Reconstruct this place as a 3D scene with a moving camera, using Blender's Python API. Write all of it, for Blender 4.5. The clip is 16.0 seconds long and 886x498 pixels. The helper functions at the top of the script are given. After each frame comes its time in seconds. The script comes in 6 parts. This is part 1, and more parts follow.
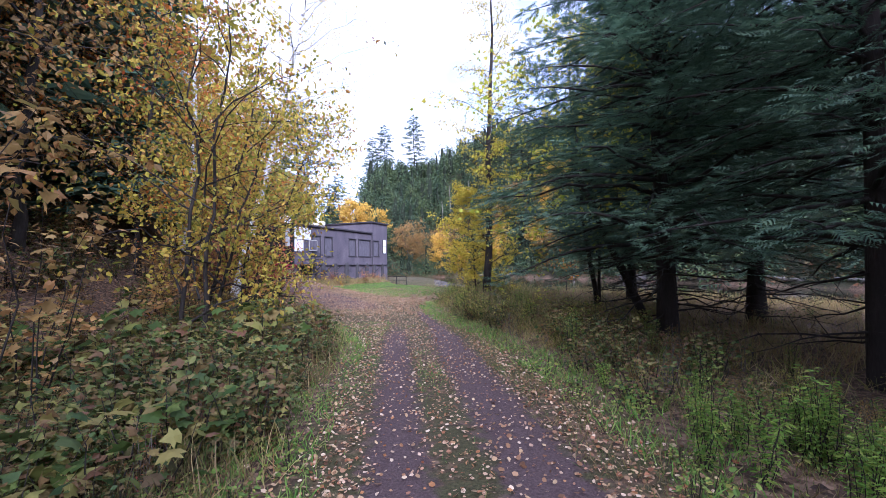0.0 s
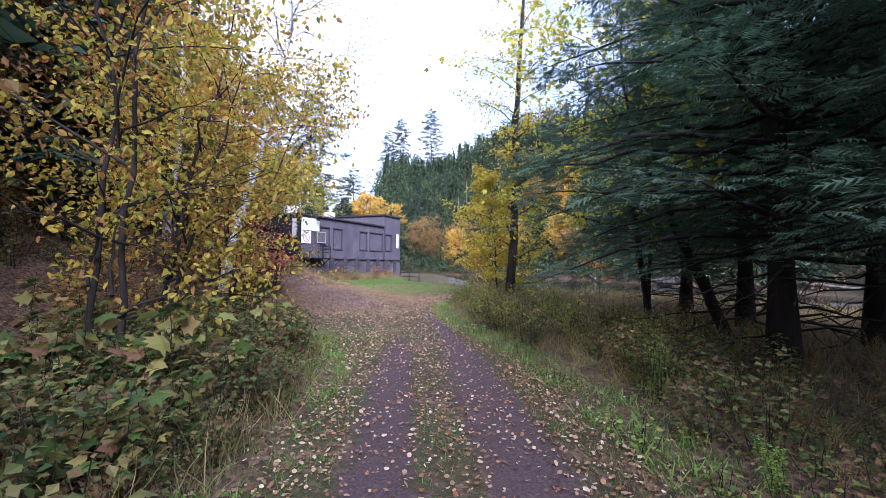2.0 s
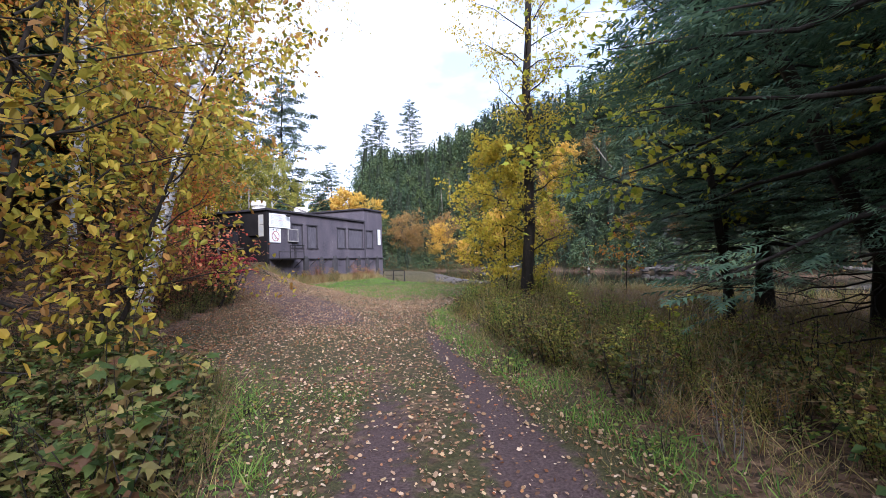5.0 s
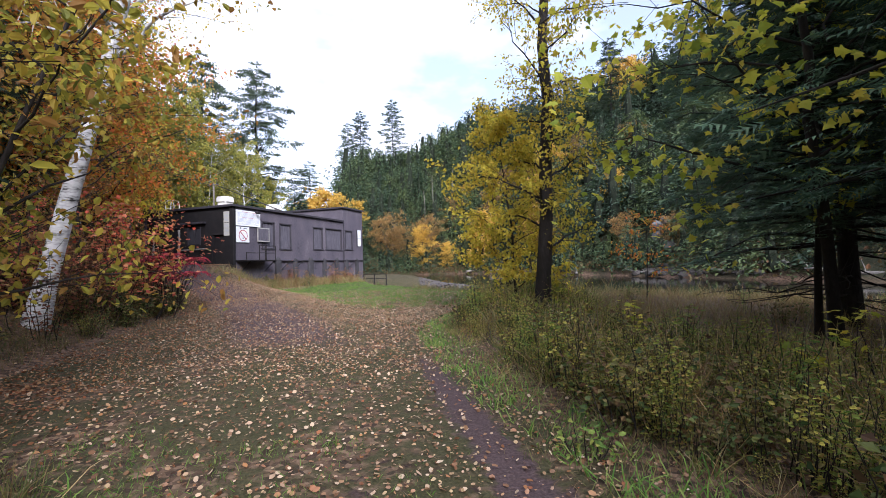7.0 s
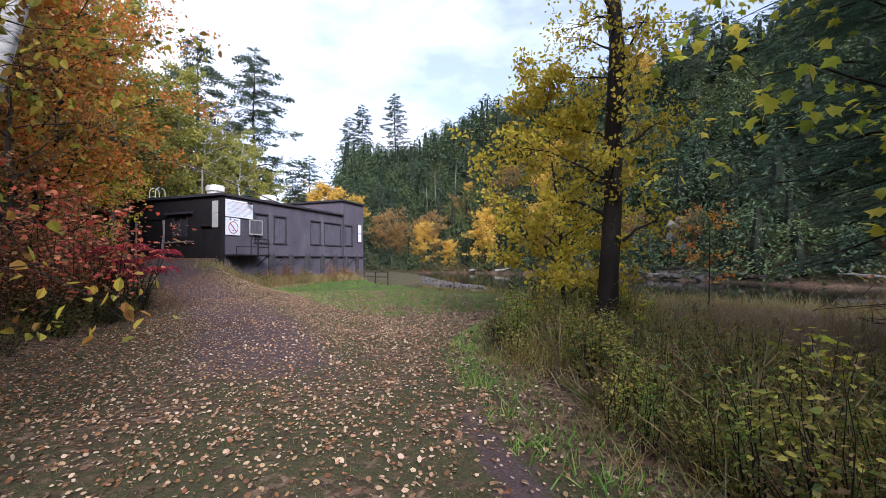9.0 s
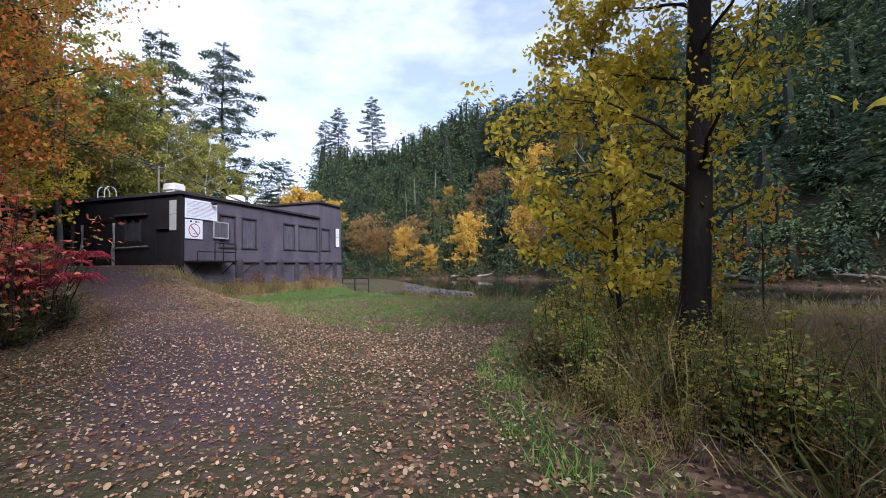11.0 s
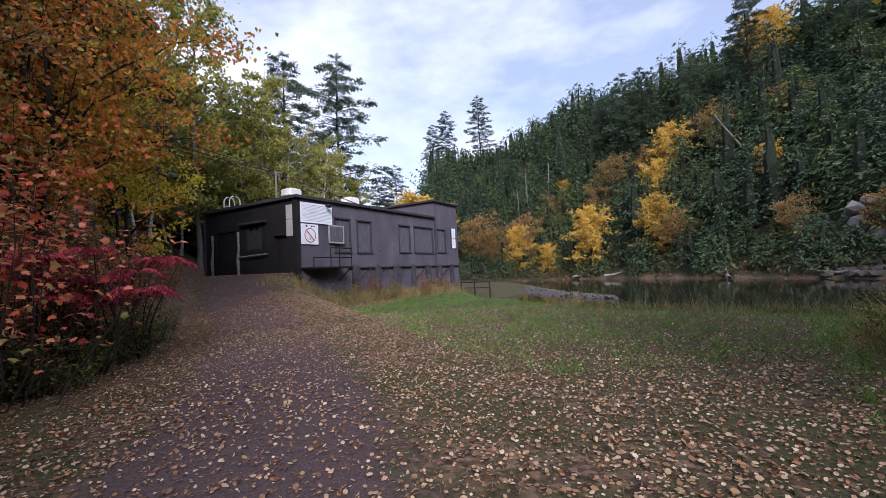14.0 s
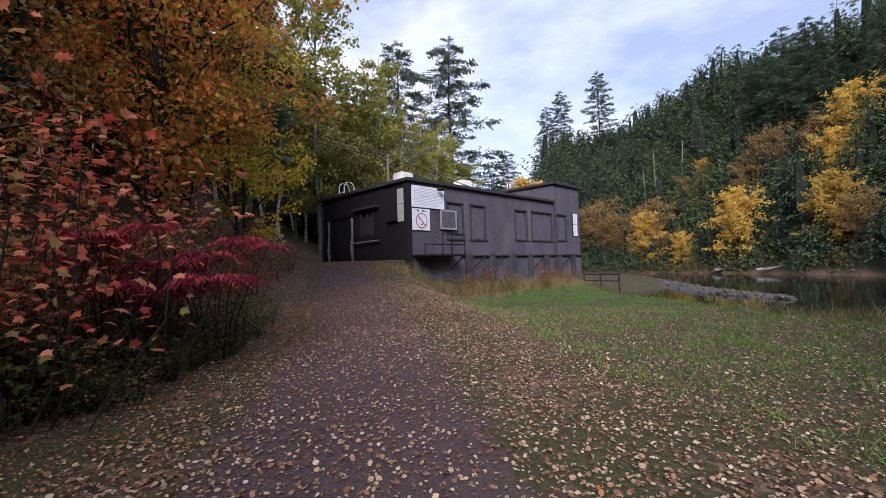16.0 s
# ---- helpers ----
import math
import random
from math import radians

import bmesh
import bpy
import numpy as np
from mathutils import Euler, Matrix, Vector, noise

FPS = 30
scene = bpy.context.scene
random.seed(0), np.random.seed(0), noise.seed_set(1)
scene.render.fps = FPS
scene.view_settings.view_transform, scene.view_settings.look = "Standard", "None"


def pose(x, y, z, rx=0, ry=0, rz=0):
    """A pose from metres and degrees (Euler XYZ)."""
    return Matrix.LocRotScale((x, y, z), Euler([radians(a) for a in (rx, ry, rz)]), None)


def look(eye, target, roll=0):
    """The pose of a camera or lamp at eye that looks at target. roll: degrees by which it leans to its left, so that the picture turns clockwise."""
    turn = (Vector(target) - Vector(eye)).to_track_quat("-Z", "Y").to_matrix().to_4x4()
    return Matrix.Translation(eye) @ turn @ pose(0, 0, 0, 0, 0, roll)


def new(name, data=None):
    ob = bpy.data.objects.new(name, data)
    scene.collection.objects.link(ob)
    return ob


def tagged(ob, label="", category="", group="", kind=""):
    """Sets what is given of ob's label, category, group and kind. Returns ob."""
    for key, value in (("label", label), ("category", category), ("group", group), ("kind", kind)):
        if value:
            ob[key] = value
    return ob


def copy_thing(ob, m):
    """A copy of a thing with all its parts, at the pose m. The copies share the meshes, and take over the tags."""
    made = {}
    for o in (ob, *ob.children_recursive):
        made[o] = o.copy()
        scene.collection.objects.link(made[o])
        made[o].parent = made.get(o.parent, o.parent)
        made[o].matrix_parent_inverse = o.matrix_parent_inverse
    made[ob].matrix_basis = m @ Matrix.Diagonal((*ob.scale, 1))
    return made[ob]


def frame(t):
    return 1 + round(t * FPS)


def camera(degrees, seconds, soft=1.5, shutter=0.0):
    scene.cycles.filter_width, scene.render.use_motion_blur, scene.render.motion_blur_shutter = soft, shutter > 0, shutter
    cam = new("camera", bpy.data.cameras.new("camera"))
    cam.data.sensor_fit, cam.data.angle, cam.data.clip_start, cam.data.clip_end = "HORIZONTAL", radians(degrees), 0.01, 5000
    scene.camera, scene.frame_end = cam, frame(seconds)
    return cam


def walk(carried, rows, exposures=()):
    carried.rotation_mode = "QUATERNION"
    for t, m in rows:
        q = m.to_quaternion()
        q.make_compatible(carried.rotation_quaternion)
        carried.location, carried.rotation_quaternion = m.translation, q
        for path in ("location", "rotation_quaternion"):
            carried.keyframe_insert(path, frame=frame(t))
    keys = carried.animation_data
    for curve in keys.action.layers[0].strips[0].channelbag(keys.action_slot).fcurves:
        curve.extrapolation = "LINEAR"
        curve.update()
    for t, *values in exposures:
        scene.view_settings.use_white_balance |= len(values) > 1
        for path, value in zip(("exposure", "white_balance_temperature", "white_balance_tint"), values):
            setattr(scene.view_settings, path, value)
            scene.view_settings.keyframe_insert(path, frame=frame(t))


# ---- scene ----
cam = camera(91.0, 16.0, 0.5)
PATH = [
    (0, (0.443, 0.25, 1.668), (0.66, 2.236, 1.75), -0.9),
    (0.5, (0.491, 0.943, 1.638), (0.672, 2.933, 1.72), -0.4),
    (1, (0.555, 1.642, 1.626), (0.71, 3.635, 1.701), -0.8),
    (1.5, (0.62, 2.335, 1.602), (0.77, 4.328, 1.679), 0.1),
    (2, (0.664, 2.995, 1.586), (0.813, 4.988, 1.657), 0.6),
    (2.5, (0.64, 3.653, 1.564), (0.796, 5.646, 1.618), 1.8),
    (3, (0.6, 4.351, 1.565), (0.762, 6.344, 1.615), 2.0),
    (3.5, (0.539, 4.97, 1.593), (0.704, 6.963, 1.645), 0.4),
    (4, (0.541, 5.65, 1.597), (0.708, 7.642, 1.654), -2.0),
    (4.5, (0.534, 6.308, 1.589), (0.738, 8.296, 1.648), -1.8),
    (4.7, (0.56, 6.581, 1.605), (0.773, 8.568, 1.655), -1.7),
    (6.8, (0.592, 9.521, 1.493), (0.907, 11.495, 1.557), -1.4),
    (7, (0.565, 9.792, 1.508), (0.878, 11.767, 1.573), -1.5),
    (7.5, (0.503, 10.45, 1.493), (0.807, 12.426, 1.552), -1.1),
    (8, (0.469, 11.146, 1.504), (0.768, 13.123, 1.559), -0.7),
    (8.5, (0.394, 11.794, 1.509), (0.698, 13.77, 1.564), -0.6),
    (9, (0.392, 12.463, 1.525), (0.707, 14.437, 1.582), -0.5),
    (9.5, (0.32, 13.117, 1.515), (0.662, 15.087, 1.582), -0.6),
    (9.7, (0.317, 13.393, 1.48), (0.662, 15.362, 1.553), -0.8),
    (11.8, (0.177, 15.999, 1.409), (0.624, 17.946, 1.504), -1.1),
    (12, (0.171, 16.301, 1.433), (0.619, 18.248, 1.532), -1.1),
    (12.5, (0.052, 16.994, 1.445), (0.453, 18.951, 1.541), -1.4),
    (13, (-0.088, 17.656, 1.452), (0.033, 19.649, 1.557), -1.4),
    (13.5, (-0.279, 18.291, 1.453), (-0.206, 20.287, 1.56), -2.5),
    (14, (-0.462, 18.99, 1.436), (-0.539, 20.986, 1.546), -2.8),
    (14.5, (-0.679, 19.614, 1.422), (-0.816, 21.607, 1.517), -2.9),
    (15, (-0.843, 20.233, 1.429), (-1.109, 22.214, 1.51), -3.1),
    (15.5, (-1.064, 20.758, 1.467), (-1.472, 22.714, 1.542), -2.8),
    (16, (-1.197, 21.32, 1.464), (-1.768, 23.235, 1.544), -1.7),
]
walk(cam, [(t, look(eye, target, roll)) for t, eye, target, roll in PATH], [(0.0, 1.5, 5250, 27), (3.0, 1.42, 5250, 23), (4.5, 1.34, 5600, 19), (7.0, 1.16, 5850, 18), (12.0, 0.72, 5700, 19), (16.0, 0.5, 5850, 20)])

# ---- light ----
world = bpy.data.worlds.new("sky")
scene.world = world
world.use_nodes = True
wn, wl = world.node_tree.nodes, world.node_tree.links
wn.clear()
w_out = wn.new("ShaderNodeOutputWorld")
w_bg = wn.new("ShaderNodeBackground")
w_sky = wn.new("ShaderNodeTexSky")
w_sky.sky_type = "NISHITA"
w_sky.sun_disc = False
w_sky.sun_elevation = radians(32)
w_sky.sun_rotation = radians(173)
w_sky.air_density, w_sky.dust_density, w_sky.ozone_density = 1.0, 1.0, 1.5
w_co = wn.new("ShaderNodeTexCoord")
w_map = wn.new("ShaderNodeMapping")
w_map.inputs["Scale"].default_value = (1.0, 1.0, 2.2)
w_map.inputs["Location"].default_value = (0.3, 0.2, 0.1)
w_noise = wn.new("ShaderNodeTexNoise")
w_noise.inputs["Scale"].default_value = 1.6
w_noise.inputs["Detail"].default_value = 6.0
w_noise.inputs["Roughness"].default_value = 0.55
w_ramp = wn.new("ShaderNodeValToRGB")
w_ramp.color_ramp.elements[0].position, w_ramp.color_ramp.elements[0].color = 0.42, (0.3, 0.3, 0.3, 1)
w_ramp.color_ramp.elements[1].position, w_ramp.color_ramp.elements[1].color = 0.62, (1, 1, 1, 1)
w_mix = wn.new("ShaderNodeMix")
w_mix.data_type = "RGBA"
w_mix.inputs[7].default_value = (7.8, 8.05, 8.6, 1)
wl.new(w_co.outputs["Generated"], w_map.inputs["Vector"])
wl.new(w_map.outputs["Vector"], w_noise.inputs["Vector"])
wl.new(w_noise.outputs["Fac"], w_ramp.inputs["Fac"])
wl.new(w_ramp.outputs["Color"], w_mix.inputs[0])
wl.new(w_sky.outputs["Color"], w_mix.inputs[6])
wl.new(w_mix.outputs[2], w_bg.inputs["Color"])
w_bg.inputs["Strength"].default_value = 0.11
wl.new(w_bg.outputs["Background"], w_out.inputs["Surface"])

sun = new("sun", bpy.data.lights.new("sun", "SUN"))
sun.data.energy, sun.data.angle, sun.data.color = 3.3, radians(25), (1.0, 0.95, 0.88)
sun.matrix_world = look((3.6, -30, 18.6), (0, 0, 0))

# ---- materials ----


def nodes_of(name, rough=0.8):
    m = bpy.data.materials.new(name)
    m.use_nodes = True
    nt = m.node_tree
    b = nt.nodes["Principled BSDF"]
    b.inputs["Roughness"].default_value = rough
    b.inputs["Specular IOR Level"].default_value = 0.3
    return m, nt.nodes, nt.links, b


def ramp_node(nodes, cols, spread=1.0):
    r = nodes.new("ShaderNodeValToRGB")
    el = r.color_ramp.elements
    while len(el) < len(cols):
        el.new(0.5)
    for i, c in enumerate(cols):
        el[i].position = i / (len(cols) - 1) * spread + (1 - spread) / 2
        el[i].color = (*c, 1)
    return r


def surface(name, cols, scale=3.0, rough=0.8, bump=0.3, metal=0.0, fine=40.0, stretch=(1, 1, 1), spread=0.6):
    """A worn surface: colour by a large noise, broken up by a fine one, with fine relief."""
    m, N, L, b = nodes_of(name, rough)
    co = N.new("ShaderNodeTexCoord")
    mp = N.new("ShaderNodeMapping")
    mp.inputs["Scale"].default_value = stretch
    L.new(co.outputs["Object"], mp.inputs["Vector"])
    n1, n2 = N.new("ShaderNodeTexNoise"), N.new("ShaderNodeTexNoise")
    n1.inputs["Scale"].default_value, n2.inputs["Scale"].default_value = scale, fine
    n1.inputs["Detail"].default_value, n2.inputs["Detail"].default_value = 5, 4
    for n in (n1, n2):
        L.new(mp.outputs["Vector"], n.inputs["Vector"])
    mx = N.new("ShaderNodeMix")
    mx.data_type = "FLOAT"
    mx.inputs[0].default_value = 0.35
    L.new(n1.outputs["Fac"], mx.inputs[2])
    L.new(n2.outputs["Fac"], mx.inputs[3])
    r = ramp_node(N, cols, spread)
    L.new(mx.outputs[0], r.inputs["Fac"])
    L.new(r.outputs["Color"], b.inputs["Base Color"])
    bp = N.new("ShaderNodeBump")
    bp.inputs["Strength"].default_value = bump
    bp.inputs["Distance"].default_value = 0.02
    L.new(n2.outputs["Fac"], bp.inputs["Height"])
    L.new(bp.outputs["Normal"], b.inputs["Normal"])
    b.inputs["Metallic"].default_value = metal
    return m


def foliage(name, cols, trans=0.35, rough=0.6):
    """Leaves: every leaf takes its own tint, every plant a shift of its own; light passes through."""
    m, N, L, b = nodes_of(name, rough)
    g = N.new("ShaderNodeNewGeometry")
    r = ramp_node(N, cols)
    L.new(g.outputs["Random Per Island"], r.inputs["Fac"])
    oi = N.new("ShaderNodeObjectInfo")
    hs = N.new("ShaderNodeHueSaturation")
    mr = N.new("ShaderNodeMapRange")
    mr.inputs["To Min"].default_value, mr.inputs["To Max"].default_value = 0.75, 1.2
    L.new(oi.outputs["Random"], mr.inputs["Value"])
    L.new(mr.outputs["Result"], hs.inputs["Value"])
    L.new(r.outputs["Color"], hs.inputs["Color"])
    L.new(hs.outputs["Color"], b.inputs["Base Color"])
    t = N.new("ShaderNodeBsdfTranslucent")
    L.new(hs.outputs["Color"], t.inputs["Color"])
    mx = N.new("ShaderNodeMixShader")
    mx.inputs["Fac"].default_value = trans
    L.new(b.outputs["BSDF"], mx.inputs[1])
    L.new(t.outputs["BSDF"], mx.inputs[2])
    L.new(mx.outputs["Shader"], N["Material Output"].inputs["Surface"])
    return m


M_BARK = surface("bark_dark", [(0.009, 0.008, 0.007), (0.024, 0.02, 0.018), (0.058, 0.05, 0.043)], 4, 0.9, 0.8, fine=30, stretch=(1, 1, 0.25))
M_BARKGREY = surface("bark_grey", [(0.06, 0.052, 0.045), (0.13, 0.12, 0.105), (0.2, 0.19, 0.17)], 4, 0.9, 0.7, fine=30, stretch=(1, 1, 0.3))
M_BIRCH = surface("bark_birch", [(0.015, 0.014, 0.013), (0.03, 0.028, 0.027), (0.4, 0.4, 0.4), (0.56, 0.56, 0.57), (0.62, 0.62, 0.62), (0.66, 0.65, 0.63)], 2.2, 0.7, 0.5, fine=9, stretch=(1, 1, 3.5), spread=0.4)
# stems and cores of the far trees: shade between boughs put into the colour
M_INNERSHADE = surface("inner_shade", [(0.008, 0.011, 0.007), (0.015, 0.021, 0.012), (0.028, 0.034, 0.019)], 2, 0.95, 0.6)
M_DEADWOOD = surface("dead_wood", [(0.07, 0.06, 0.052), (0.2, 0.18, 0.16), (0.34, 0.32, 0.29)], 5, 0.9, 0.6, stretch=(1, 1, 0.3))
M_STUCCO = surface("grey_stucco", [(0.03, 0.026, 0.034), (0.078, 0.07, 0.09), (0.1, 0.088, 0.108), (0.17, 0.155, 0.175)], 0.8, 0.9, 0.6, fine=14, stretch=(1, 1, 0.45), spread=0.42)
# gable, its doors and corner board: far darker than the river wall
M_NEARBLACK = surface("near_black", [(0.005, 0.0045, 0.006), (0.012, 0.0105, 0.012), (0.026, 0.021, 0.021)], 1.4, 0.8, 0.5, fine=22)
M_PANEL = surface("boarded_panel", [(0.036, 0.034, 0.045), (0.088, 0.083, 0.104), (0.165, 0.155, 0.178)], 2.0, 0.8, 0.4, stretch=(6, 6, 0.7), fine=14)
M_TRIM = surface("dark_trim", [(0.014, 0.013, 0.017), (0.036, 0.033, 0.041), (0.06, 0.056, 0.064)], 3, 0.75, 0.3)
M_ROOF = surface("roof_felt", [(0.03, 0.026, 0.026), (0.06, 0.05, 0.048), (0.1, 0.085, 0.08)], 2, 0.9, 0.4)
M_IRON = surface("black_iron", [(0.008, 0.008, 0.009), (0.018, 0.017, 0.018), (0.045, 0.032, 0.026)], 6, 0.6, 0.3, metal=0.4)
M_WHITE = surface("white_board", [(0.62, 0.64, 0.68), (0.74, 0.76, 0.8), (0.8, 0.82, 0.85)], 1.2, 0.5, 0.1)
M_VENT = surface("white_vent", [(0.55, 0.54, 0.5), (0.75, 0.74, 0.7), (0.8, 0.8, 0.78)], 2, 0.6, 0.2)
M_CREAM = surface("cream_board", [(0.3, 0.29, 0.26), (0.42, 0.41, 0.37), (0.5, 0.49, 0.45)], 2, 0.6, 0.2)
M_INK = surface("ink", [(0.03, 0.035, 0.05), (0.05, 0.055, 0.08), (0.08, 0.085, 0.1)], 4, 0.6, 0.0)
M_PALEINK = surface("pale_ink", [(0.3, 0.34, 0.42), (0.36, 0.4, 0.48), (0.42, 0.46, 0.54)], 4, 0.6, 0.0)
M_REDINK = surface("red_ink", [(0.25, 0.05, 0.07), (0.35, 0.07, 0.09), (0.4, 0.1, 0.12)], 4, 0.6, 0.0)
M_PLASTER = surface("bare_plaster", [(0.1, 0.095, 0.09), (0.3, 0.29, 0.28), (0.45, 0.44, 0.42)], 6, 0.9, 0.5)
M_STONE = surface("grey_stone", [(0.03, 0.027, 0.025), (0.075, 0.067, 0.062), (0.15, 0.135, 0.125)], 3, 0.9, 0.7, fine=15)
M_GRAVEL = surface("river_gravel", [(0.018, 0.015, 0.014), (0.055, 0.047, 0.043), (0.1, 0.086, 0.08), (0.2, 0.18, 0.165)], 5, 0.9, 1.0, fine=9)
M_MOSS = surface("mossy_concrete", [(0.022, 0.022, 0.022), (0.046, 0.044, 0.05), (0.075, 0.072, 0.08)], 2, 0.95, 0.7)
M_WINDOW, N, L, b = nodes_of("dusty_glass", 0.12)
b.inputs["Base Color"].default_value = (0.05, 0.05, 0.06, 1)

F_YGREEN = foliage("leaf_yellow_green", [(0.24, 0.32, 0.04), (0.52, 0.54, 0.06), (0.7, 0.64, 0.08), (0.72, 0.56, 0.08)], 0.55)
F_GOLD = foliage("leaf_gold", [(0.5, 0.33, 0.06), (0.68, 0.45, 0.08), (0.76, 0.52, 0.11), (0.62, 0.36, 0.07), (0.56, 0.45, 0.09)], 0.5)
F_YELLOW = foliage("leaf_yellow", [(0.34, 0.32, 0.05), (0.74, 0.62, 0.06), (0.84, 0.68, 0.08), (0.72, 0.5, 0.06), (0.56, 0.54, 0.06)], 0.55)
F_ORANGE = foliage("leaf_orange", [(0.42, 0.15, 0.03), (0.66, 0.24, 0.04), (0.7, 0.18, 0.06), (0.5, 0.36, 0.05), (0.26, 0.24, 0.04), (0.62, 0.3, 0.05), (0.17, 0.13, 0.035)], 0.5)
F_RED = foliage("leaf_red", [(0.24, 0.05, 0.04), (0.5, 0.15, 0.09), (0.6, 0.28, 0.16), (0.2, 0.11, 0.05), (0.07, 0.07, 0.03), (0.42, 0.24, 0.09), (0.1, 0.05, 0.03)], 0.4)
F_SUMAC = foliage("leaf_sumac", [(0.2, 0.018, 0.035), (0.32, 0.03, 0.05), (0.42, 0.05, 0.065), (0.3, 0.075, 0.1)], 0.35)
F_BROWN = foliage("leaf_brown", [(0.14, 0.09, 0.04), (0.27, 0.17, 0.06), (0.4, 0.27, 0.1), (0.34, 0.16, 0.06), (0.24, 0.21, 0.06)], 0.45)
F_OLIVE = foliage("leaf_olive", [(0.14, 0.17, 0.04), (0.26, 0.27, 0.06), (0.42, 0.36, 0.08), (0.34, 0.32, 0.07), (0.18, 0.22, 0.05)], 0.45)
F_GREEN = foliage("leaf_green", [(0.09, 0.17, 0.035), (0.16, 0.26, 0.05), (0.26, 0.33, 0.07), (0.38, 0.37, 0.09)], 0.4)
F_BRUSH = foliage("leaf_brush", [(0.035, 0.07, 0.018), (0.075, 0.115, 0.032), (0.15, 0.17, 0.045), (0.18, 0.12, 0.05), (0.1, 0.05, 0.026), (0.22, 0.2, 0.07)], 0.35)
F_PALE = foliage("leaf_pale_green", [(0.022, 0.045, 0.016), (0.05, 0.09, 0.026), (0.11, 0.145, 0.04), (0.25, 0.23, 0.065), (0.13, 0.07, 0.03), (0.06, 0.08, 0.024), (0.18, 0.085, 0.05)], 0.38)
F_ROUGH = foliage("grass_rough", [(0.05, 0.085, 0.025), (0.1, 0.13, 0.035), (0.18, 0.16, 0.055), (0.17, 0.1, 0.05), (0.26, 0.2, 0.11), (0.12, 0.14, 0.04)], 0.35)
F_CORAL = foliage("leaf_coral", [(0.42, 0.05, 0.035), (0.58, 0.14, 0.07), (0.64, 0.26, 0.13), (0.5, 0.08, 0.07), (0.36, 0.22, 0.08), (0.2, 0.2, 0.06)], 0.45)
F_DARKRED = foliage("leaf_dark_red", [(0.09, 0.03, 0.025), (0.22, 0.07, 0.045), (0.36, 0.16, 0.08), (0.24, 0.16, 0.06), (0.09, 0.1, 0.035), (0.26, 0.07, 0.05), (0.06, 0.04, 0.022), (0.4, 0.2, 0.06)], 0.4)
F_HEMLOCK = foliage("needle_hemlock", [(0.045, 0.09, 0.062), (0.08, 0.145, 0.092), (0.125, 0.2, 0.118)], 0.35)
F_PINE = foliage("needle_pine", [(0.06, 0.09, 0.06), (0.1, 0.14, 0.09), (0.15, 0.19, 0.11)], 0.4)
F_FARWOOD = foliage("needle_far", [(0.036, 0.066, 0.038), (0.06, 0.1, 0.05), (0.09, 0.13, 0.058), (0.115, 0.145, 0.054)], 0.3)
F_FARCEDAR = foliage("needle_far_cedar", [(0.058, 0.09, 0.038), (0.09, 0.128, 0.046), (0.13, 0.16, 0.055)], 0.3)
F_FARDARK = foliage("needle_far_dark", [(0.035, 0.065, 0.042), (0.055, 0.095, 0.055), (0.08, 0.125, 0.068)], 0.28)
F_BIGLEAF = foliage("leaf_seedling", [(0.04, 0.08, 0.02), (0.09, 0.14, 0.03), (0.17, 0.2, 0.045), (0.3, 0.27, 0.08), (0.19, 0.1, 0.055), (0.13, 0.055, 0.045), (0.07, 0.12, 0.03)], 0.4)
F_GOLDENROD = foliage("leaf_goldenrod", [(0.08, 0.17, 0.025), (0.14, 0.27, 0.04), (0.22, 0.34, 0.055), (0.28, 0.33, 0.07)], 0.45)
F_FRESH = foliage("grass_fresh", [(0.06, 0.14, 0.025), (0.11, 0.23, 0.04), (0.18, 0.31, 0.06), (0.26, 0.3, 0.09)], 0.4)
F_STRAP = foliage("leaf_strap", [(0.1, 0.19, 0.12), (0.16, 0.27, 0.18), (0.22, 0.33, 0.22)], 0.3, 0.45)
F_BUSHMIX = foliage("leaf_bush_mixed", [(0.12, 0.19, 0.035), (0.22, 0.29, 0.06), (0.38, 0.4, 0.08), (0.26, 0.13, 0.05), (0.52, 0.44, 0.1), (0.16, 0.26, 0.05)], 0.45)
F_DRY = foliage("grass_dry", [(0.2, 0.14, 0.06), (0.36, 0.26, 0.12), (0.5, 0.4, 0.2), (0.3, 0.16, 0.07), (0.22, 0.24, 0.07), (0.4, 0.34, 0.12)], 0.4)
F_GRASS = foliage("grass_tall", [(0.08, 0.13, 0.03), (0.16, 0.19, 0.05), (0.28, 0.25, 0.09), (0.26, 0.16, 0.08), (0.42, 0.36, 0.22), (0.14, 0.18, 0.045)], 0.3)
F_WEED = foliage("leaf_weed", [(0.08, 0.11, 0.03), (0.36, 0.38, 0.07), (0.6, 0.52, 0.11), (0.16, 0.14, 0.05), (0.46, 0.32, 0.1), (0.28, 0.35, 0.06), (0.1, 0.14, 0.035)], 0.48)
F_VERGE = foliage("grass_verge", [(0.06, 0.1, 0.03), (0.24, 0.27, 0.065), (0.48, 0.38, 0.13), (0.18, 0.1, 0.05), (0.58, 0.47, 0.26), (0.3, 0.32, 0.07), (0.09, 0.12, 0.035)], 0.45)
F_LAWN = foliage("grass_lawn", [(0.05, 0.115, 0.022), (0.085, 0.18, 0.034), (0.15, 0.25, 0.05), (0.24, 0.23, 0.08), (0.1, 0.2, 0.035)], 0.35)
F_MIXED = foliage("leaf_turning", [(0.1, 0.12, 0.025), (0.26, 0.26, 0.04), (0.46, 0.4, 0.06), (0.54, 0.38, 0.06), (0.4, 0.36, 0.05), (0.38, 0.2, 0.05), (0.3, 0.16, 0.05)], 0.5)
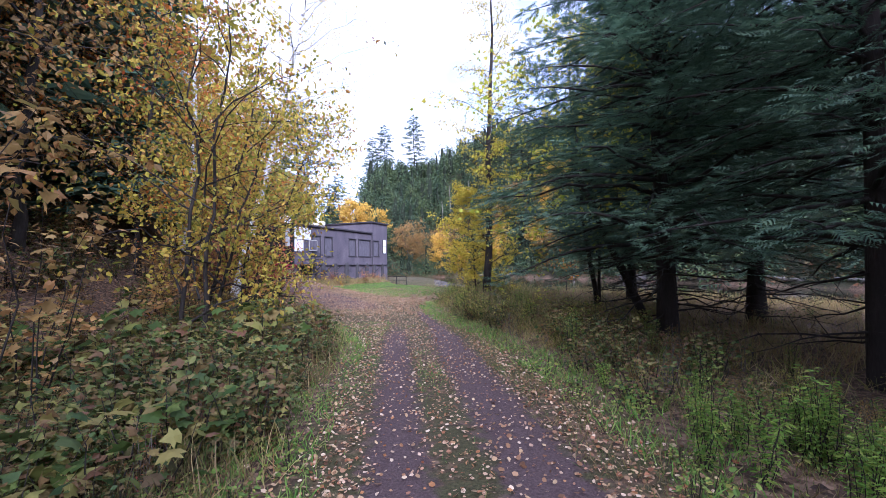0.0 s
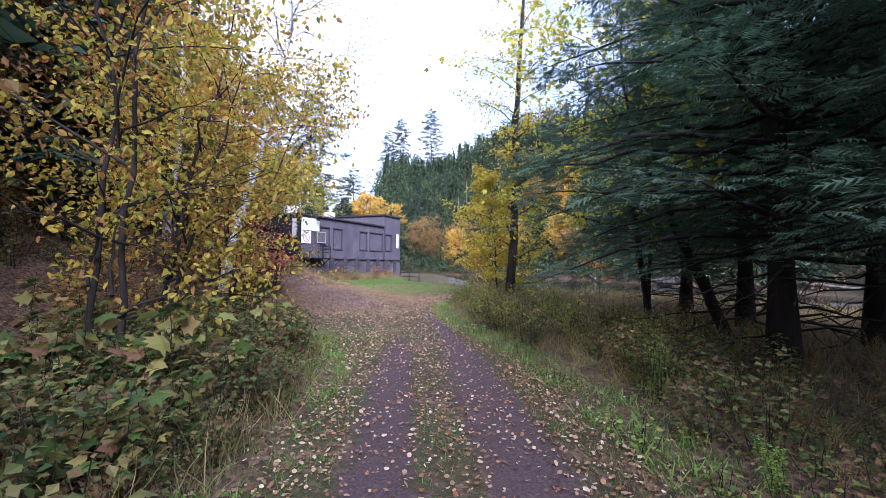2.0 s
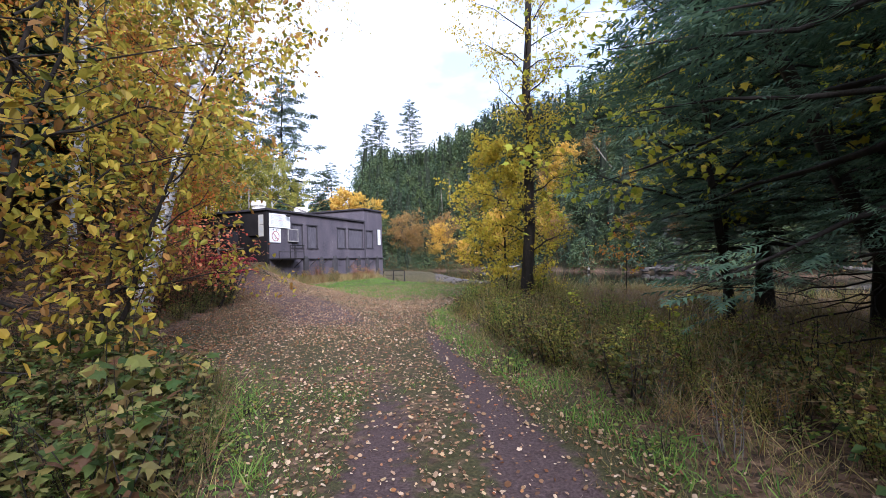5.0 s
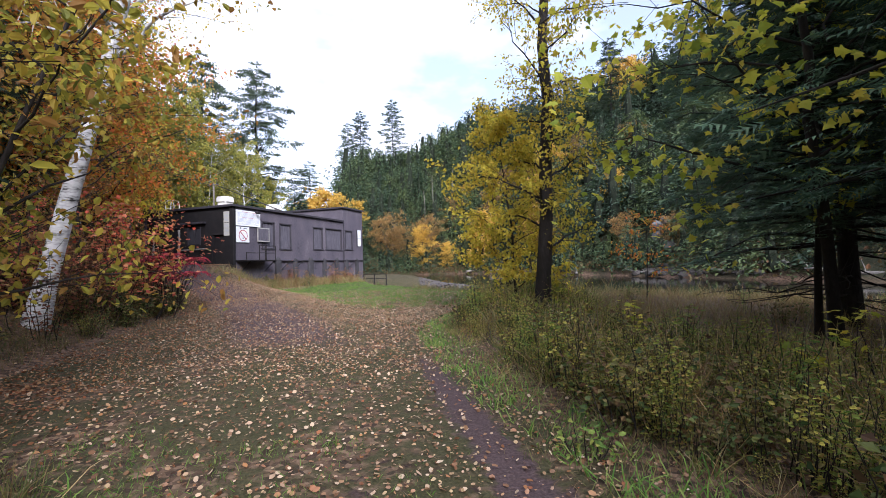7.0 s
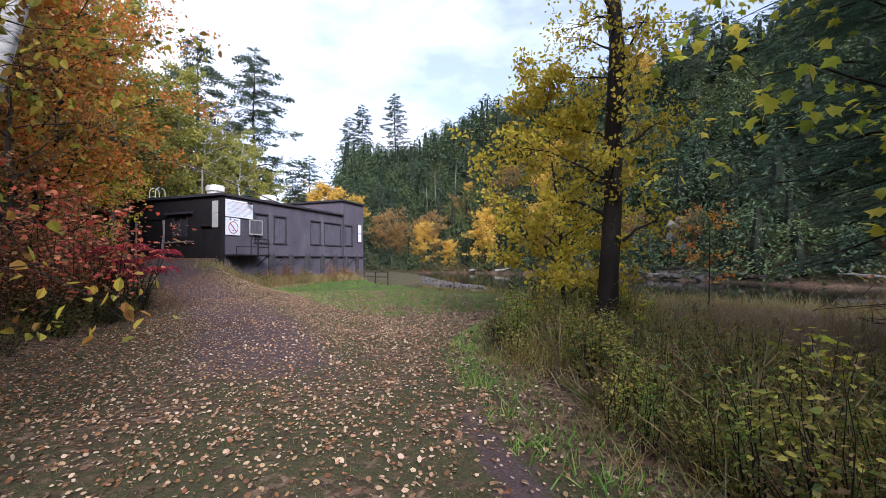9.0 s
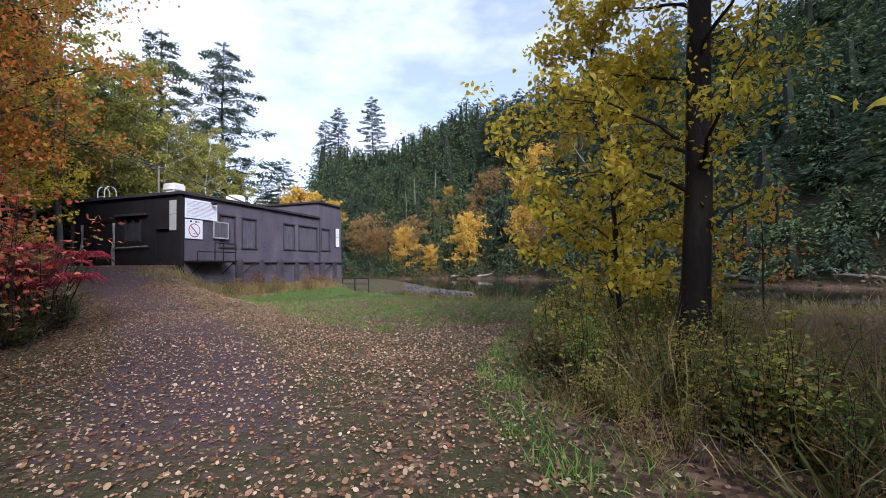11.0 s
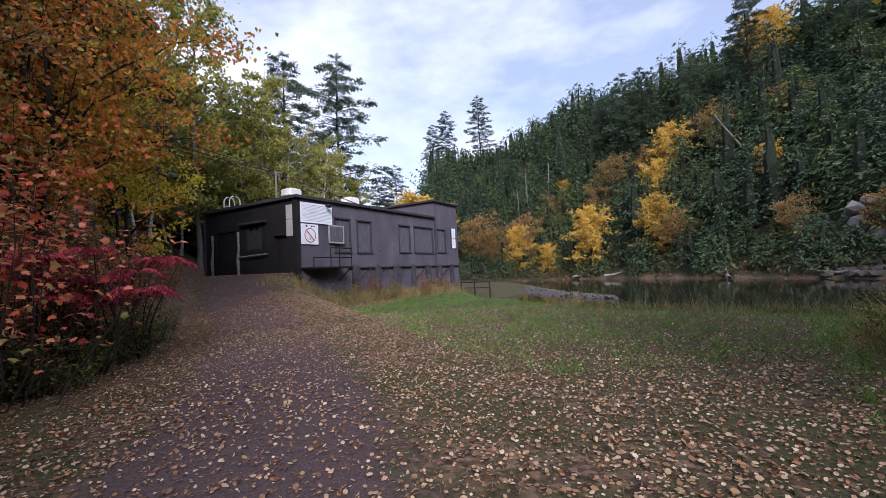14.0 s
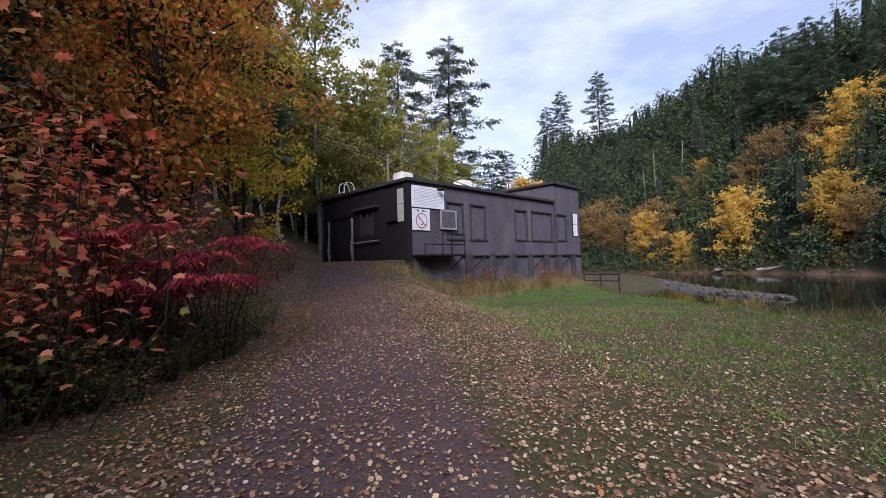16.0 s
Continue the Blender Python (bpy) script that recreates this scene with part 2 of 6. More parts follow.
F_FALLEN = foliage("leaf_fallen", [(0.1, 0.052, 0.03), (0.22, 0.115, 0.06), (0.36, 0.22, 0.12), (0.66, 0.54, 0.4), (0.3, 0.12, 0.055), (0.6, 0.46, 0.32), (0.18, 0.085, 0.04), (0.56, 0.42, 0.24), (0.28, 0.15, 0.08), (0.16, 0.08, 0.045)], 0.1, 0.7)
F_FALLENORANGE = foliage("leaf_fallen_orange", [(0.14, 0.06, 0.03), (0.3, 0.13, 0.05), (0.44, 0.22, 0.09), (0.5, 0.32, 0.17), (0.36, 0.12, 0.05), (0.2, 0.09, 0.045)], 0.1, 0.7)

# ---- mesh tools ----
rng = np.random.default_rng(7)


class Geo:
    """Collects vertices and faces of one mesh."""

    def __init__(self):
        self.v, self.f, self.n = [], [], 0

    def add(self, verts, faces):
        verts = np.asarray(verts, float).reshape(-1, 3)
        faces = np.asarray(faces, int)
        self.v.append(verts)
        self.f.append(faces + self.n)
        self.n += len(verts)
        return self

    def mesh(self, name, mats, smooth=False):
        me = bpy.data.meshes.new(name)
        if self.n:
            v = np.concatenate(self.v)
            sizes = np.concatenate([np.full(len(f), f.shape[1]) for f in self.f])
            loops = np.concatenate([f.ravel() for f in self.f])
            me.vertices.add(len(v))
            me.vertices.foreach_set("co", v.ravel().astype(np.float32))
            me.loops.add(len(loops))
            me.loops.foreach_set("vertex_index", loops.astype(np.int32))
            me.polygons.add(len(sizes))
            me.polygons.foreach_set("loop_start", np.r_[0, np.cumsum(sizes)[:-1]].astype(np.int32))
            me.polygons.foreach_set("use_smooth", np.full(len(sizes), smooth))
            me.update(calc_edges=True)
        for m in mats if isinstance(mats, (list, tuple)) else [mats]:
            me.materials.append(m)
        return me


def unit(a):
    a = np.asarray(a, float)
    return a / np.maximum(np.linalg.norm(a, axis=-1, keepdims=True), 1e-9)


def tube(geo, pts, radii, sides=6):
    """A tapered tube along a line of points."""
    pts, radii = np.asarray(pts, float), np.asarray(radii, float)
    n = len(pts)
    tan = unit(np.gradient(pts, axis=0))
    ref = np.array([1.0, 0, 0]) if abs(tan[0, 0]) < 0.8 else np.array([0, 1.0, 0])
    a = unit(np.cross(tan, ref))
    b2 = np.cross(tan, a)
    ang = np.linspace(0, 2 * np.pi, sides, endpoint=False)
    ring = np.cos(ang)[None, :, None] * a[:, None] + np.sin(ang)[None, :, None] * b2[:, None]
    v = pts[:, None] + ring * radii[:, None, None]
    i, j = np.meshgrid(np.arange(n - 1), np.arange(sides), indexing="ij")
    k = (j + 1) % sides
    f = np.stack([i * sides + j, i * sides + k, (i + 1) * sides + k, (i + 1) * sides + j], -1).reshape(-1, 4)
    geo.add(v, f)
    return geo


LEAF2 = (np.array([(0, 0, 0), (0.5, 0.36, 0.1), (1, 0, -0.05), (0.5, -0.36, 0.1)]), np.array([(0, 2, 1), (0, 3, 2)]))
LEAF4 = (np.array([(0, 0, 0), (0.3, 0.3, 0.08), (0.7, 0.24, 0.06), (1, 0, -0.08), (0.7, -0.24, 0.06), (0.3, -0.3, 0.08)]),
         np.array([(0, 3, 2, 1), (0, 5, 4, 3)]))
_ml = [(0, 0), (0.1, -0.42), (0.3, -0.3), (0.45, -0.62), (0.55, -0.28), (1, 0), (0.55, 0.28), (0.45, 0.62), (0.3, 0.3), (0.1, 0.42)]
MAPLE = (np.array([(0.35, 0, 0.06)] + [(a, c, -0.05 if i % 2 else 0.0) for i, (a, c) in enumerate(_ml)]),
         np.array([(0, i + 1, (i + 1) % 10 + 1) for i in range(10)]))


LOBED = (np.array([(0, 0, 0), (0.3, -0.5, -0.04), (0.5, -0.2, 0.05), (1, 0, -0.1), (0.5, 0.2, 0.05), (0.3, 0.5, -0.04)]), np.array([(0, 1, 2), (0, 2, 4), (2, 3, 4), (0, 4, 5)]))


def frond_shape(pairs=5, width=0.3, thick=0.12, lift=0.0):
    """A flat spray of needles: a tapered strip with side twigs in pairs."""
    v, f = [], []
    for i in range(pairs):
        s = (i + 0.3) / pairs
        w = width * (1 - 0.75 * s) * (0.6 + 0.8 * min(1, 2.5 * s))
        for sg in (-1, 1):
            k = len(v)
            v += [(s - thick * 0.4, 0, lift * s), (s + thick, 0, lift * s), (s + 0.22, sg * w, lift * s - 0.05)]
            f.append((k, k + 1, k + 2) if sg > 0 else (k + 1, k, k + 2))
    k = len(v)
    v += [(0.6, 0.03, 0), (0.6, -0.03, 0), (1.12, 0, -0.06)]
    f.append((k, k + 1, k + 2))
    return np.array(v, float), np.array(f)


FROND = frond_shape(5, 0.27, 0.09)
TUFT = frond_shape(3, 0.4, 0.16, 0.1)


def scatter(geo, shape, pos, way, up, size):
    """Sets a leaf shape at many places: way along the leaf, up its face."""
    sv, sf = shape
    pos, way, up = np.asarray(pos, float), unit(way), np.asarray(up, float)
    side = unit(np.cross(up, way))
    up = np.cross(way, side)
    size = np.broadcast_to(np.asarray(size, float), (len(pos),))[:, None, None]
    v = pos[:, None] + size * (sv[None, :, :1] * way[:, None] + sv[None, :, 1:2] * side[:, None] + sv[None, :, 2:3] * up[:, None])
    f = sf[None] + (np.arange(len(pos)) * len(sv))[:, None, None]
    geo.add(v, f.reshape(-1, sf.shape[1]))
    return geo


def ball(n, flat=1.0):
    d = unit(rng.normal(size=(n, 3)))
    d[:, 2] *= flat
    return d


def obj(name, mesh, parent=None, m=None, label=""):
    ob = new(name, mesh)
    if parent:
        ob.parent = parent
    if m is not None:
        ob.matrix_basis = m
    if label:
        ob["label"] = label
    return ob


def box_bm(bm, x0, x1, y0, y1, z0, z1):
    r = bmesh.ops.create_cube(bm, size=1.0)
    bmesh.ops.scale(bm, vec=(x1 - x0, y1 - y0, z1 - z0), verts=r["verts"])
    bmesh.ops.translate(bm, vec=((x0 + x1) / 2, (y0 + y1) / 2, (z0 + z1) / 2), verts=r["verts"])


def part(name, bm, material, parent, label=""):
    me = bpy.data.meshes.new(name)
    bm.to_mesh(me)
    bm.free()
    me.materials.append(material)
    return obj(name, me, parent, None, label)


def box(name, x0, x1, y0, y1, z0, z1, material, parent, label="", bevel=0.0):
    bm = bmesh.new()
    box_bm(bm, x0, x1, y0, y1, z0, z1)
    if bevel:
        bmesh.ops.bevel(bm, geom=bm.edges[:], offset=bevel, segments=1, affect="EDGES")
    return part(name, bm, material, parent, label)


def rod(name, pts, r, material, parent, label="", sides=8):
    g = tube(Geo(), pts, np.full(len(pts), r), sides)
    return obj(name, g.mesh(name, material, True), parent, None, label)

# ---- the lie of the land ----
NEAR_SHORE = np.array([(17, -90), (17, 0), (17.5, 14), (15, 22), (11.5, 28), (8.2, 30.9), (6.0, 32.6), (4.2, 35.2), (2.9, 38.5), (1.0, 43), (0.4, 49),
                       (0.5, 54), (2.5, 56), (5, 60), (6.5, 66), (5, 76), (-2, 92), (-10, 104)], float)
FAR_SHORE = np.array([(-150, 150), (-60, 125), (-10, 104), (10, 103), (19, 98), (26, 85), (33, 66), (37, 45), (40, 25), (42, 0), (42, -90)], float)
DRIVE = np.array([(0.9, 14, 0.0), (-1.3, 19.5, 0.0), (-2.7, 24, 0.02), (-5.3, 29.5, 0.22), (-8.8, 35, 0.95), (-11.6, 40, 1.8), (-14.2, 46, 1.95), (-18, 60, 2.1)])
EDGE_LEFT = ([-20, 5, 9.5, 11.2, 13, 14.5, 17, 21, 26, 29, 31, 36, 41], [-0.7, -0.58, -0.58, -1.0, -1.6, -3.5, -5.0, -5.5, -6.2, -7.2, -8.2, -11.2, -14.2])
EDGE_RIGHT = ([-20, 8, 10, 12.5, 14.4, 16, 19.5, 21.4, 26, 29], [3.2, 3.0, 2.85, 2.6, 2.2, 2.05, 2.0, 2.7, 5.25, 8.2])
FOOT = ([-90, 4, 12, 17, 22, 27, 31, 36, 41, 48, 60, 80, 110], [-4.6, -4.0, -4.3, -4.9, -5.3, -6.3, -7.8, -11, -14.5, -17.5, -21, -18, -26])


def line_near(x, y, line):
    """Distance to a line of points, and how far along it (segment + share) the nearest place lies."""
    best, along = np.full(x.shape, 1e9), np.zeros(x.shape)
    for i in range(len(line) - 1):
        a, d = line[i, :2], line[i + 1, :2] - line[i, :2]
        s = np.clip(((x - a[0]) * d[0] + (y - a[1]) * d[1]) / (d @ d), 0, 1)
        r = np.hypot(x - a[0] - s * d[0], y - a[1] - s * d[1])
        along = np.where(r < best, i + s, along)
        best = np.minimum(best, r)
    return best, along


def inside(x, y, poly):
    hit = np.zeros(x.shape, bool)
    for (ax, ay), (bx, by) in zip(poly, np.roll(poly, -1, 0)):
        if ay != by:
            hit ^= ((ay > y) != (by > y)) & (x < (bx - ax) * (y - ay) / (by - ay) + ax)
    return hit


RIVER = np.concatenate([NEAR_SHORE, FAR_SHORE[2:][::1]])
FAR_SIDE = np.concatenate([FAR_SHORE, [(600, -90), (600, 700), (-150, 700)]])
smooth01 = lambda v: np.clip(v, 0, 1) ** 2 * (3 - 2 * np.clip(v, 0, 1))


def ripple(x, y):
    return (np.sin(x * 0.9 + 1.3 * np.sin(y * 0.31)) * np.sin(y * 0.7 + x * 0.23) * 0.5 + np.sin(x * 2.3 + y * 1.1) * np.sin(y * 1.9 - x * 0.7) * 0.25
            + np.sin(x * 0.21 + 2) * np.sin(y * 0.17 + 1))


def height(x, y):
    x, y = np.asarray(x, float), np.asarray(y, float)
    h = 0.03 * ripple(x, y)
    d = np.maximum(0, np.interp(y, *FOOT) - x)
    h = h + np.minimum(0.62 * d * d / (d + 2.0), 26 + 0.1 * d) + smooth01(d / 4) * 0.25 * ripple(x * 0.7, y * 0.7)
    r, along = line_near(x, y, DRIVE)
    top = np.interp(along, np.arange(len(DRIVE)), DRIVE[:, 2])
    left = inside(x, y, np.concatenate([DRIVE[:, :2], [(-200, 60), (-200, 14)]]))
    lot = inside(x, y, np.array([(-11.5, 40), (-9.2, 41.2), (-6.3, 46.8), (-5.8, 48), (-12, 56), (-18, 60)], float))
    h = h + top * np.where(left | lot, 1.0, smooth01(1 - (r - 1.5) / 3.4))
    # soft bank in the brush beside the lane, wheel ruts
    for cx in (0.43, 1.62):
        h = h - 0.035 * np.exp(-(((x - cx) / 0.3) ** 2)) * smooth01((20 - y) / 6)
    dn, _ = line_near(x, y, NEAR_SHORE)
    df, _ = line_near(x, y, FAR_SHORE)
    far = inside(x, y, FAR_SIDE)
    wet = inside(x, y, RIVER)
    edge = np.minimum(dn, df)
    h = np.where(wet, -0.4 - np.minimum(edge, 3.5) * 0.55, np.where(far, h, np.minimum(h, -0.4 + dn * 0.5)))
    steep = 0.82 + 0.22 * smooth01((x - 12) / 25)
    rise = -0.4 + np.minimum(steep * df * df / (df + 2.5), (34 + 0.12 * df) * steep) + 1.2 * smooth01(df / 8) * ripple(x * 0.16, y * 0.16)
    rise = rise * np.where(y > 90, 0.2 + 0.8 * smooth01((x + 20) / 16), 1.0)  # the hill ends beyond the mill
    return np.where(far, np.maximum(rise, -0.4), h)


def hz(x, y):
    return float(height(np.array([x]), np.array([y]))[0])


def graded(lo, hi, a, b2, fine, grow):
    """Grid lines: fine from a to b2, then wider and wider to the ends."""
    mid = list(np.arange(a, b2 + 1e-6, fine))
    s, v = fine, b2
    while v < hi:
        s *= grow
        v += s
        mid.append(v)
    s, v = fine, a
    while v > lo:
        s *= grow
        v -= s
        mid.insert(0, v)
    return np.array(mid)


gx, gy = graded(-1500, 1500, -6.2, 5, 0.17, 1.06), graded(-1500, 2500, -1, 34, 0.25, 1.06)
X, Y = np.meshgrid(gx, gy, indexing="ij")
Z = height(X, Y)
nx, ny = X.shape
i, j = np.meshgrid(np.arange(nx - 1), np.arange(ny - 1), indexing="ij")
quads = np.stack([i * ny + j, (i + 1) * ny + j, (i + 1) * ny + j + 1, i * ny + j + 1], -1).reshape(-1, 4)
geo = Geo().add(np.stack([X, Y, Z], -1), quads)


def rut_cover(x, y):
    """Bare wheel ruts and the gravel drive, 0 to 1."""
    left = np.clip(1.2 - np.abs(x - 0.43) / 0.38, 0, 1) * smooth01((15 - y) / 5)
    right = np.clip(1.3 - np.abs(x - 1.6 + 0.25 * smooth01((y - 11) / 6)) / (0.45 - 0.2 * smooth01((y - 10) / 3)), 0, 1) * smooth01((18.5 - y) / 4)
    r, along = line_near(x, y, DRIVE)
    drive = smooth01((1.8 - r) / 1.3) * smooth01((y - 16) / 6)
    return np.maximum(np.maximum(left, right), drive)


def lane_cover(x, y):
    """Open ground of the lane and the clearing, 0 to 1."""
    lo, hi = np.interp(y, *EDGE_LEFT) + 0.1, np.interp(y, *EDGE_RIGHT) - 0.1
    return smooth01((x - lo) / 0.7 + 0.5) * smooth01((hi - x) / 0.7 + 0.5)


def lawn_cover(x, y):
    r, _ = line_near(x, y, DRIVE)
    return ~inside(x, y, FAR_SIDE) * smooth01((11 - x) / 3) * smooth01((y - 21) / 7) * smooth01((r - 2.2) / 2) * smooth01((x + 7 + (36 - y) * 0.2) / 3)


me = geo.mesh("ground", [])
for key, val in (("rut", rut_cover(X, Y)), ("lane", lane_cover(X, Y)), ("lawn", lawn_cover(X, Y)), ("woods", smooth01(inside(X, Y, FAR_SIDE) * 1.0))):
    at = me.attributes.new(key, "FLOAT", "POINT")
    at.data.foreach_set("value", val.ravel().astype(np.float32))
me.polygons.foreach_set("use_smooth", np.ones(len(me.polygons), bool))


def ground_material():
    m, N, L, b = nodes_of("earth_leaves_grass", 0.92)
    co = N.new("ShaderNodeTexCoord")

    def noise(scale, detail=5.0):
        n = N.new("ShaderNodeTexNoise")
        n.inputs["Scale"].default_value, n.inputs["Detail"].default_value = scale, detail
        L.new(co.outputs["Object"], n.inputs["Vector"])
        return n.outputs["Fac"]

    def attr(key):
        a = N.new("ShaderNodeAttribute")
        a.attribute_name = key
        return a.outputs["Fac"]

    def math_node(op, a, c):
        n = N.new("ShaderNodeMath")
        n.operation = op
        n.use_clamp = op == "MULTIPLY"
        for k, v in enumerate((a, c)):
            if isinstance(v, (int, float)):
                n.inputs[k].default_value = v
            else:
                L.new(v, n.inputs[k])
        return n.outputs[0]

    def masked(mask, n, amount, sharp):
        off = math_node("SUBTRACT", n, 0.5)
        s = math_node("ADD", mask, N_scale(off, amount))
        mr = N.new("ShaderNodeMapRange")
        mr.interpolation_type = "SMOOTHSTEP"
        mr.inputs["From Min"].default_value, mr.inputs["From Max"].default_value = 0.5 - sharp, 0.5 + sharp
        L.new(s, mr.inputs["Value"])
        return mr.outputs["Result"]

    def N_scale(v, k):
        n = N.new("ShaderNodeMath")
        n.operation = "MULTIPLY"
        L.new(v, n.inputs[0])
        n.inputs[1].default_value = k
        return n.outputs[0]

    def blend(f, a, c):
        x = N.new("ShaderNodeMix")
        x.data_type = "RGBA"
        L.new(f, x.inputs[0])
        L.new(a, x.inputs[6])
        L.new(c, x.inputs[7])
        return x.outputs[2]

    def tint(cols, fac, spread=0.6):
        r = ramp_node(N, cols, spread)
        L.new(fac, r.inputs["Fac"])
        return r.outputs["Color"]

    fine, mid, big = noise(42), noise(6.5), noise(0.7)
    vo = N.new("ShaderNodeTexVoronoi")
    vo.inputs["Scale"].default_value = 17
    L.new(co.outputs["Object"], vo.inputs["Vector"])
    sep = N.new("ShaderNodeSeparateColor")
    L.new(vo.outputs["Color"], sep.inputs["Color"])
    bits = sep.outputs["Red"]
    forest = tint([(0.035, 0.022, 0.015), (0.075, 0.045, 0.028), (0.13, 0.08, 0.05), (0.2, 0.13, 0.085)], bits, 0.9)
    litter = tint([(0.036, 0.022, 0.015), (0.072, 0.044, 0.028), (0.125, 0.078, 0.048), (0.22, 0.145, 0.095)], bits, 0.9)
    turf = tint([(0.022, 0.025, 0.01), (0.052, 0.05, 0.02), (0.1, 0.085, 0.038)], fine)
    fern = tint([(0.014, 0.018, 0.008), (0.034, 0.036, 0.016), (0.07, 0.05, 0.026)], mid)
    dirt = tint([(0.038, 0.025, 0.026), (0.076, 0.05, 0.051), (0.125, 0.088, 0.087)], fine)
    open_ground = blend(masked(math_node("ADD", big, -0.06), mid, 0.9, 0.15), turf, litter)
    col = blend(masked(attr("lane"), mid, 0.6, 0.2), forest, open_ground)
    col = blend(masked(attr("lawn"), mid, 0.7, 0.25), col, blend(masked(math_node("ADD", mid, -0.14), fine, 0.8, 0.25), turf, litter))
    col = blend(masked(attr("rut"), mid, 1.3, 0.25), col, dirt)
    col = blend(attr("woods"), col, fern)
    L.new(col, b.inputs["Base Color"])
    bp = N.new("ShaderNodeBump")
    bp.inputs["Strength"].default_value, bp.inputs["Distance"].default_value = 0.7, 0.03
    L.new(math_node("ADD", fine, bits), bp.inputs["Height"])
    L.new(bp.outputs["Normal"], b.inputs["Normal"])
    return m


me.materials.append(ground_material())
tagged(obj("ground", me), "lane and clearing strewn with fallen leaves below wooded slopes", "ground", kind="structure")

# the river: one dark, still sheet
m_water, N, L, b = nodes_of("river_water", 0.06)
b.inputs["Base Color"].default_value = (0.012, 0.011, 0.008, 1)
b.inputs["Specular IOR Level"].default_value = 0.5
co, n1 = N.new("ShaderNodeTexCoord"), N.new("ShaderNodeTexNoise")
n1.inputs["Scale"].default_value, n1.inputs["Detail"].default_value = 1.4, 3
L.new(co.outputs["Object"], n1.inputs["Vector"])
bp = N.new("ShaderNodeBump")
bp.inputs["Strength"].default_value, bp.inputs["Distance"].default_value = 0.12, 0.03
L.new(n1.outputs["Fac"], bp.inputs["Height"])
L.new(bp.outputs["Normal"], b.inputs["Normal"])
g = Geo()
wx, wy = np.linspace(-12, 46, 30), np.linspace(-89, 104, 60)
WX, WY = np.meshgrid(wx, wy, indexing="ij")
i, j = np.meshgrid(np.arange(29), np.arange(59), indexing="ij")
g.add(np.stack([WX, WY, np.full(WX.shape, -0.8)], -1), np.stack([i * 60 + j, (i + 1) * 60 + j, (i + 1) * 60 + j + 1, i * 60 + j + 1], -1).reshape(-1, 4))
tagged(obj("water", g.mesh("water", m_water, True)), "dark still river between the clearing and the wooded hill", "river", kind="structure")

# ---- the old mill building ----
HALL = pose(-8.95, 41.5, 0, 0, 0, 61.26)  # x runs along the river wall, y goes into the building
hall = tagged(new("mill_building"), "long low grey stucco mill building with boarded windows", "building")
hall.matrix_basis = HALL
LOW, TALL, LEN, DEEP = 5.78, 7.15, 17.3, 8.3


def wall_with_holes(name, length, z0, z1, holes, thick, material, at, label=""):
    """A wall in its own plane, with openings through it: holes as (x0, x1, z0, z1)."""
    xs = sorted({0.0, length, *[h[0] for h in holes], *[h[1] for h in holes]})
    zs = sorted({z0, z1, *[h[2] for h in holes], *[h[3] for h in holes]})
    bm = bmesh.new()
    solid = lambda i, k: 0 <= i < len(xs) - 1 and 0 <= k < len(zs) - 1 and not any(
        h[0] - 1e-6 <= xs[i] and xs[i + 1] <= h[1] + 1e-6 and h[2] - 1e-6 <= zs[k] and zs[k + 1] <= h[3] + 1e-6 for h in holes)
    q = lambda *p: bm.faces.new([bm.verts.new(c) for c in p])
    for i in range(len(xs) - 1):
        for k in range(len(zs) - 1):
            if not solid(i, k):
                continue
            a, c, d, e = xs[i], xs[i + 1], zs[k], zs[k + 1]
            q((a, 0, d), (c, 0, d), (c, 0, e), (a, 0, e))
            q((c, thick, d), (a, thick, d), (a, thick, e), (c, thick, e))
            if not solid(i - 1, k):
                q((a, thick, d), (a, 0, d), (a, 0, e), (a, thick, e))
            if not solid(i + 1, k):
                q((c, 0, d), (c, thick, d), (c, thick, e), (c, 0, e))
            if not solid(i, k - 1):
                q((a, thick, d), (c, thick, d), (c, 0, d), (a, 0, d))
            if not solid(i, k + 1):
                q((a, 0, e), (c, 0, e), (c, thick, e), (a, thick, e))
    bmesh.ops.remove_doubles(bm, verts=bm.verts[:], dist=1e-4)
    ob = part(name, bm, material, hall, label)
    ob.matrix_basis = at
    return ob


WINDOWS = [(2.74, 3.98, 2.97, 4.92), (4.62, 5.9, 2.97, 4.92), (8.9, 10.2, 3.05, 4.93), (10.76, 13.28, 3.05, 4.96), (14.0, 15.24, 3.12, 4.95)]
wall_with_holes("wall", 13.6, -1.2, LOW, WINDOWS[:4], 0.3, M_STUCCO, pose(0, 0, 0), "stained grey stucco river wall")
wall_with_holes("wall", LEN - 13.6, -1.2, TALL, [(14.0 - 13.6, 15.24 - 13.6, 3.12, 4.95)], 0.3, M_STUCCO, pose(13.6, 0, 0), "taller grey stucco end bay")
side_at = pose(0, DEEP, 0, 0, 0, -90)  # x runs from the back to the corner
sx = lambda y: DEEP - y
wall_with_holes("wall", DEEP - 0.3, 0.6, LOW + 0.05, [(sx(7.25), sx(5.2), 1.2, 4.5), (sx(4.2), sx(3.0), 3.3, 4.5), (sx(1.9), sx(0.8), 1.2, 3.9)], 0.3, M_NEARBLACK, side_at, "near-black gable wall")
wall_with_holes("wall", DEEP - 0.3, LOW - 0.4, TALL, [], 0.25, M_STUCCO, pose(13.6, DEEP, 0, 0, 0, -90), "upper wall of the taller bay")
box("wall", 0.0, LEN, DEEP, DEEP + 0.3, 0.2, LOW - 0.02, M_STUCCO, hall)
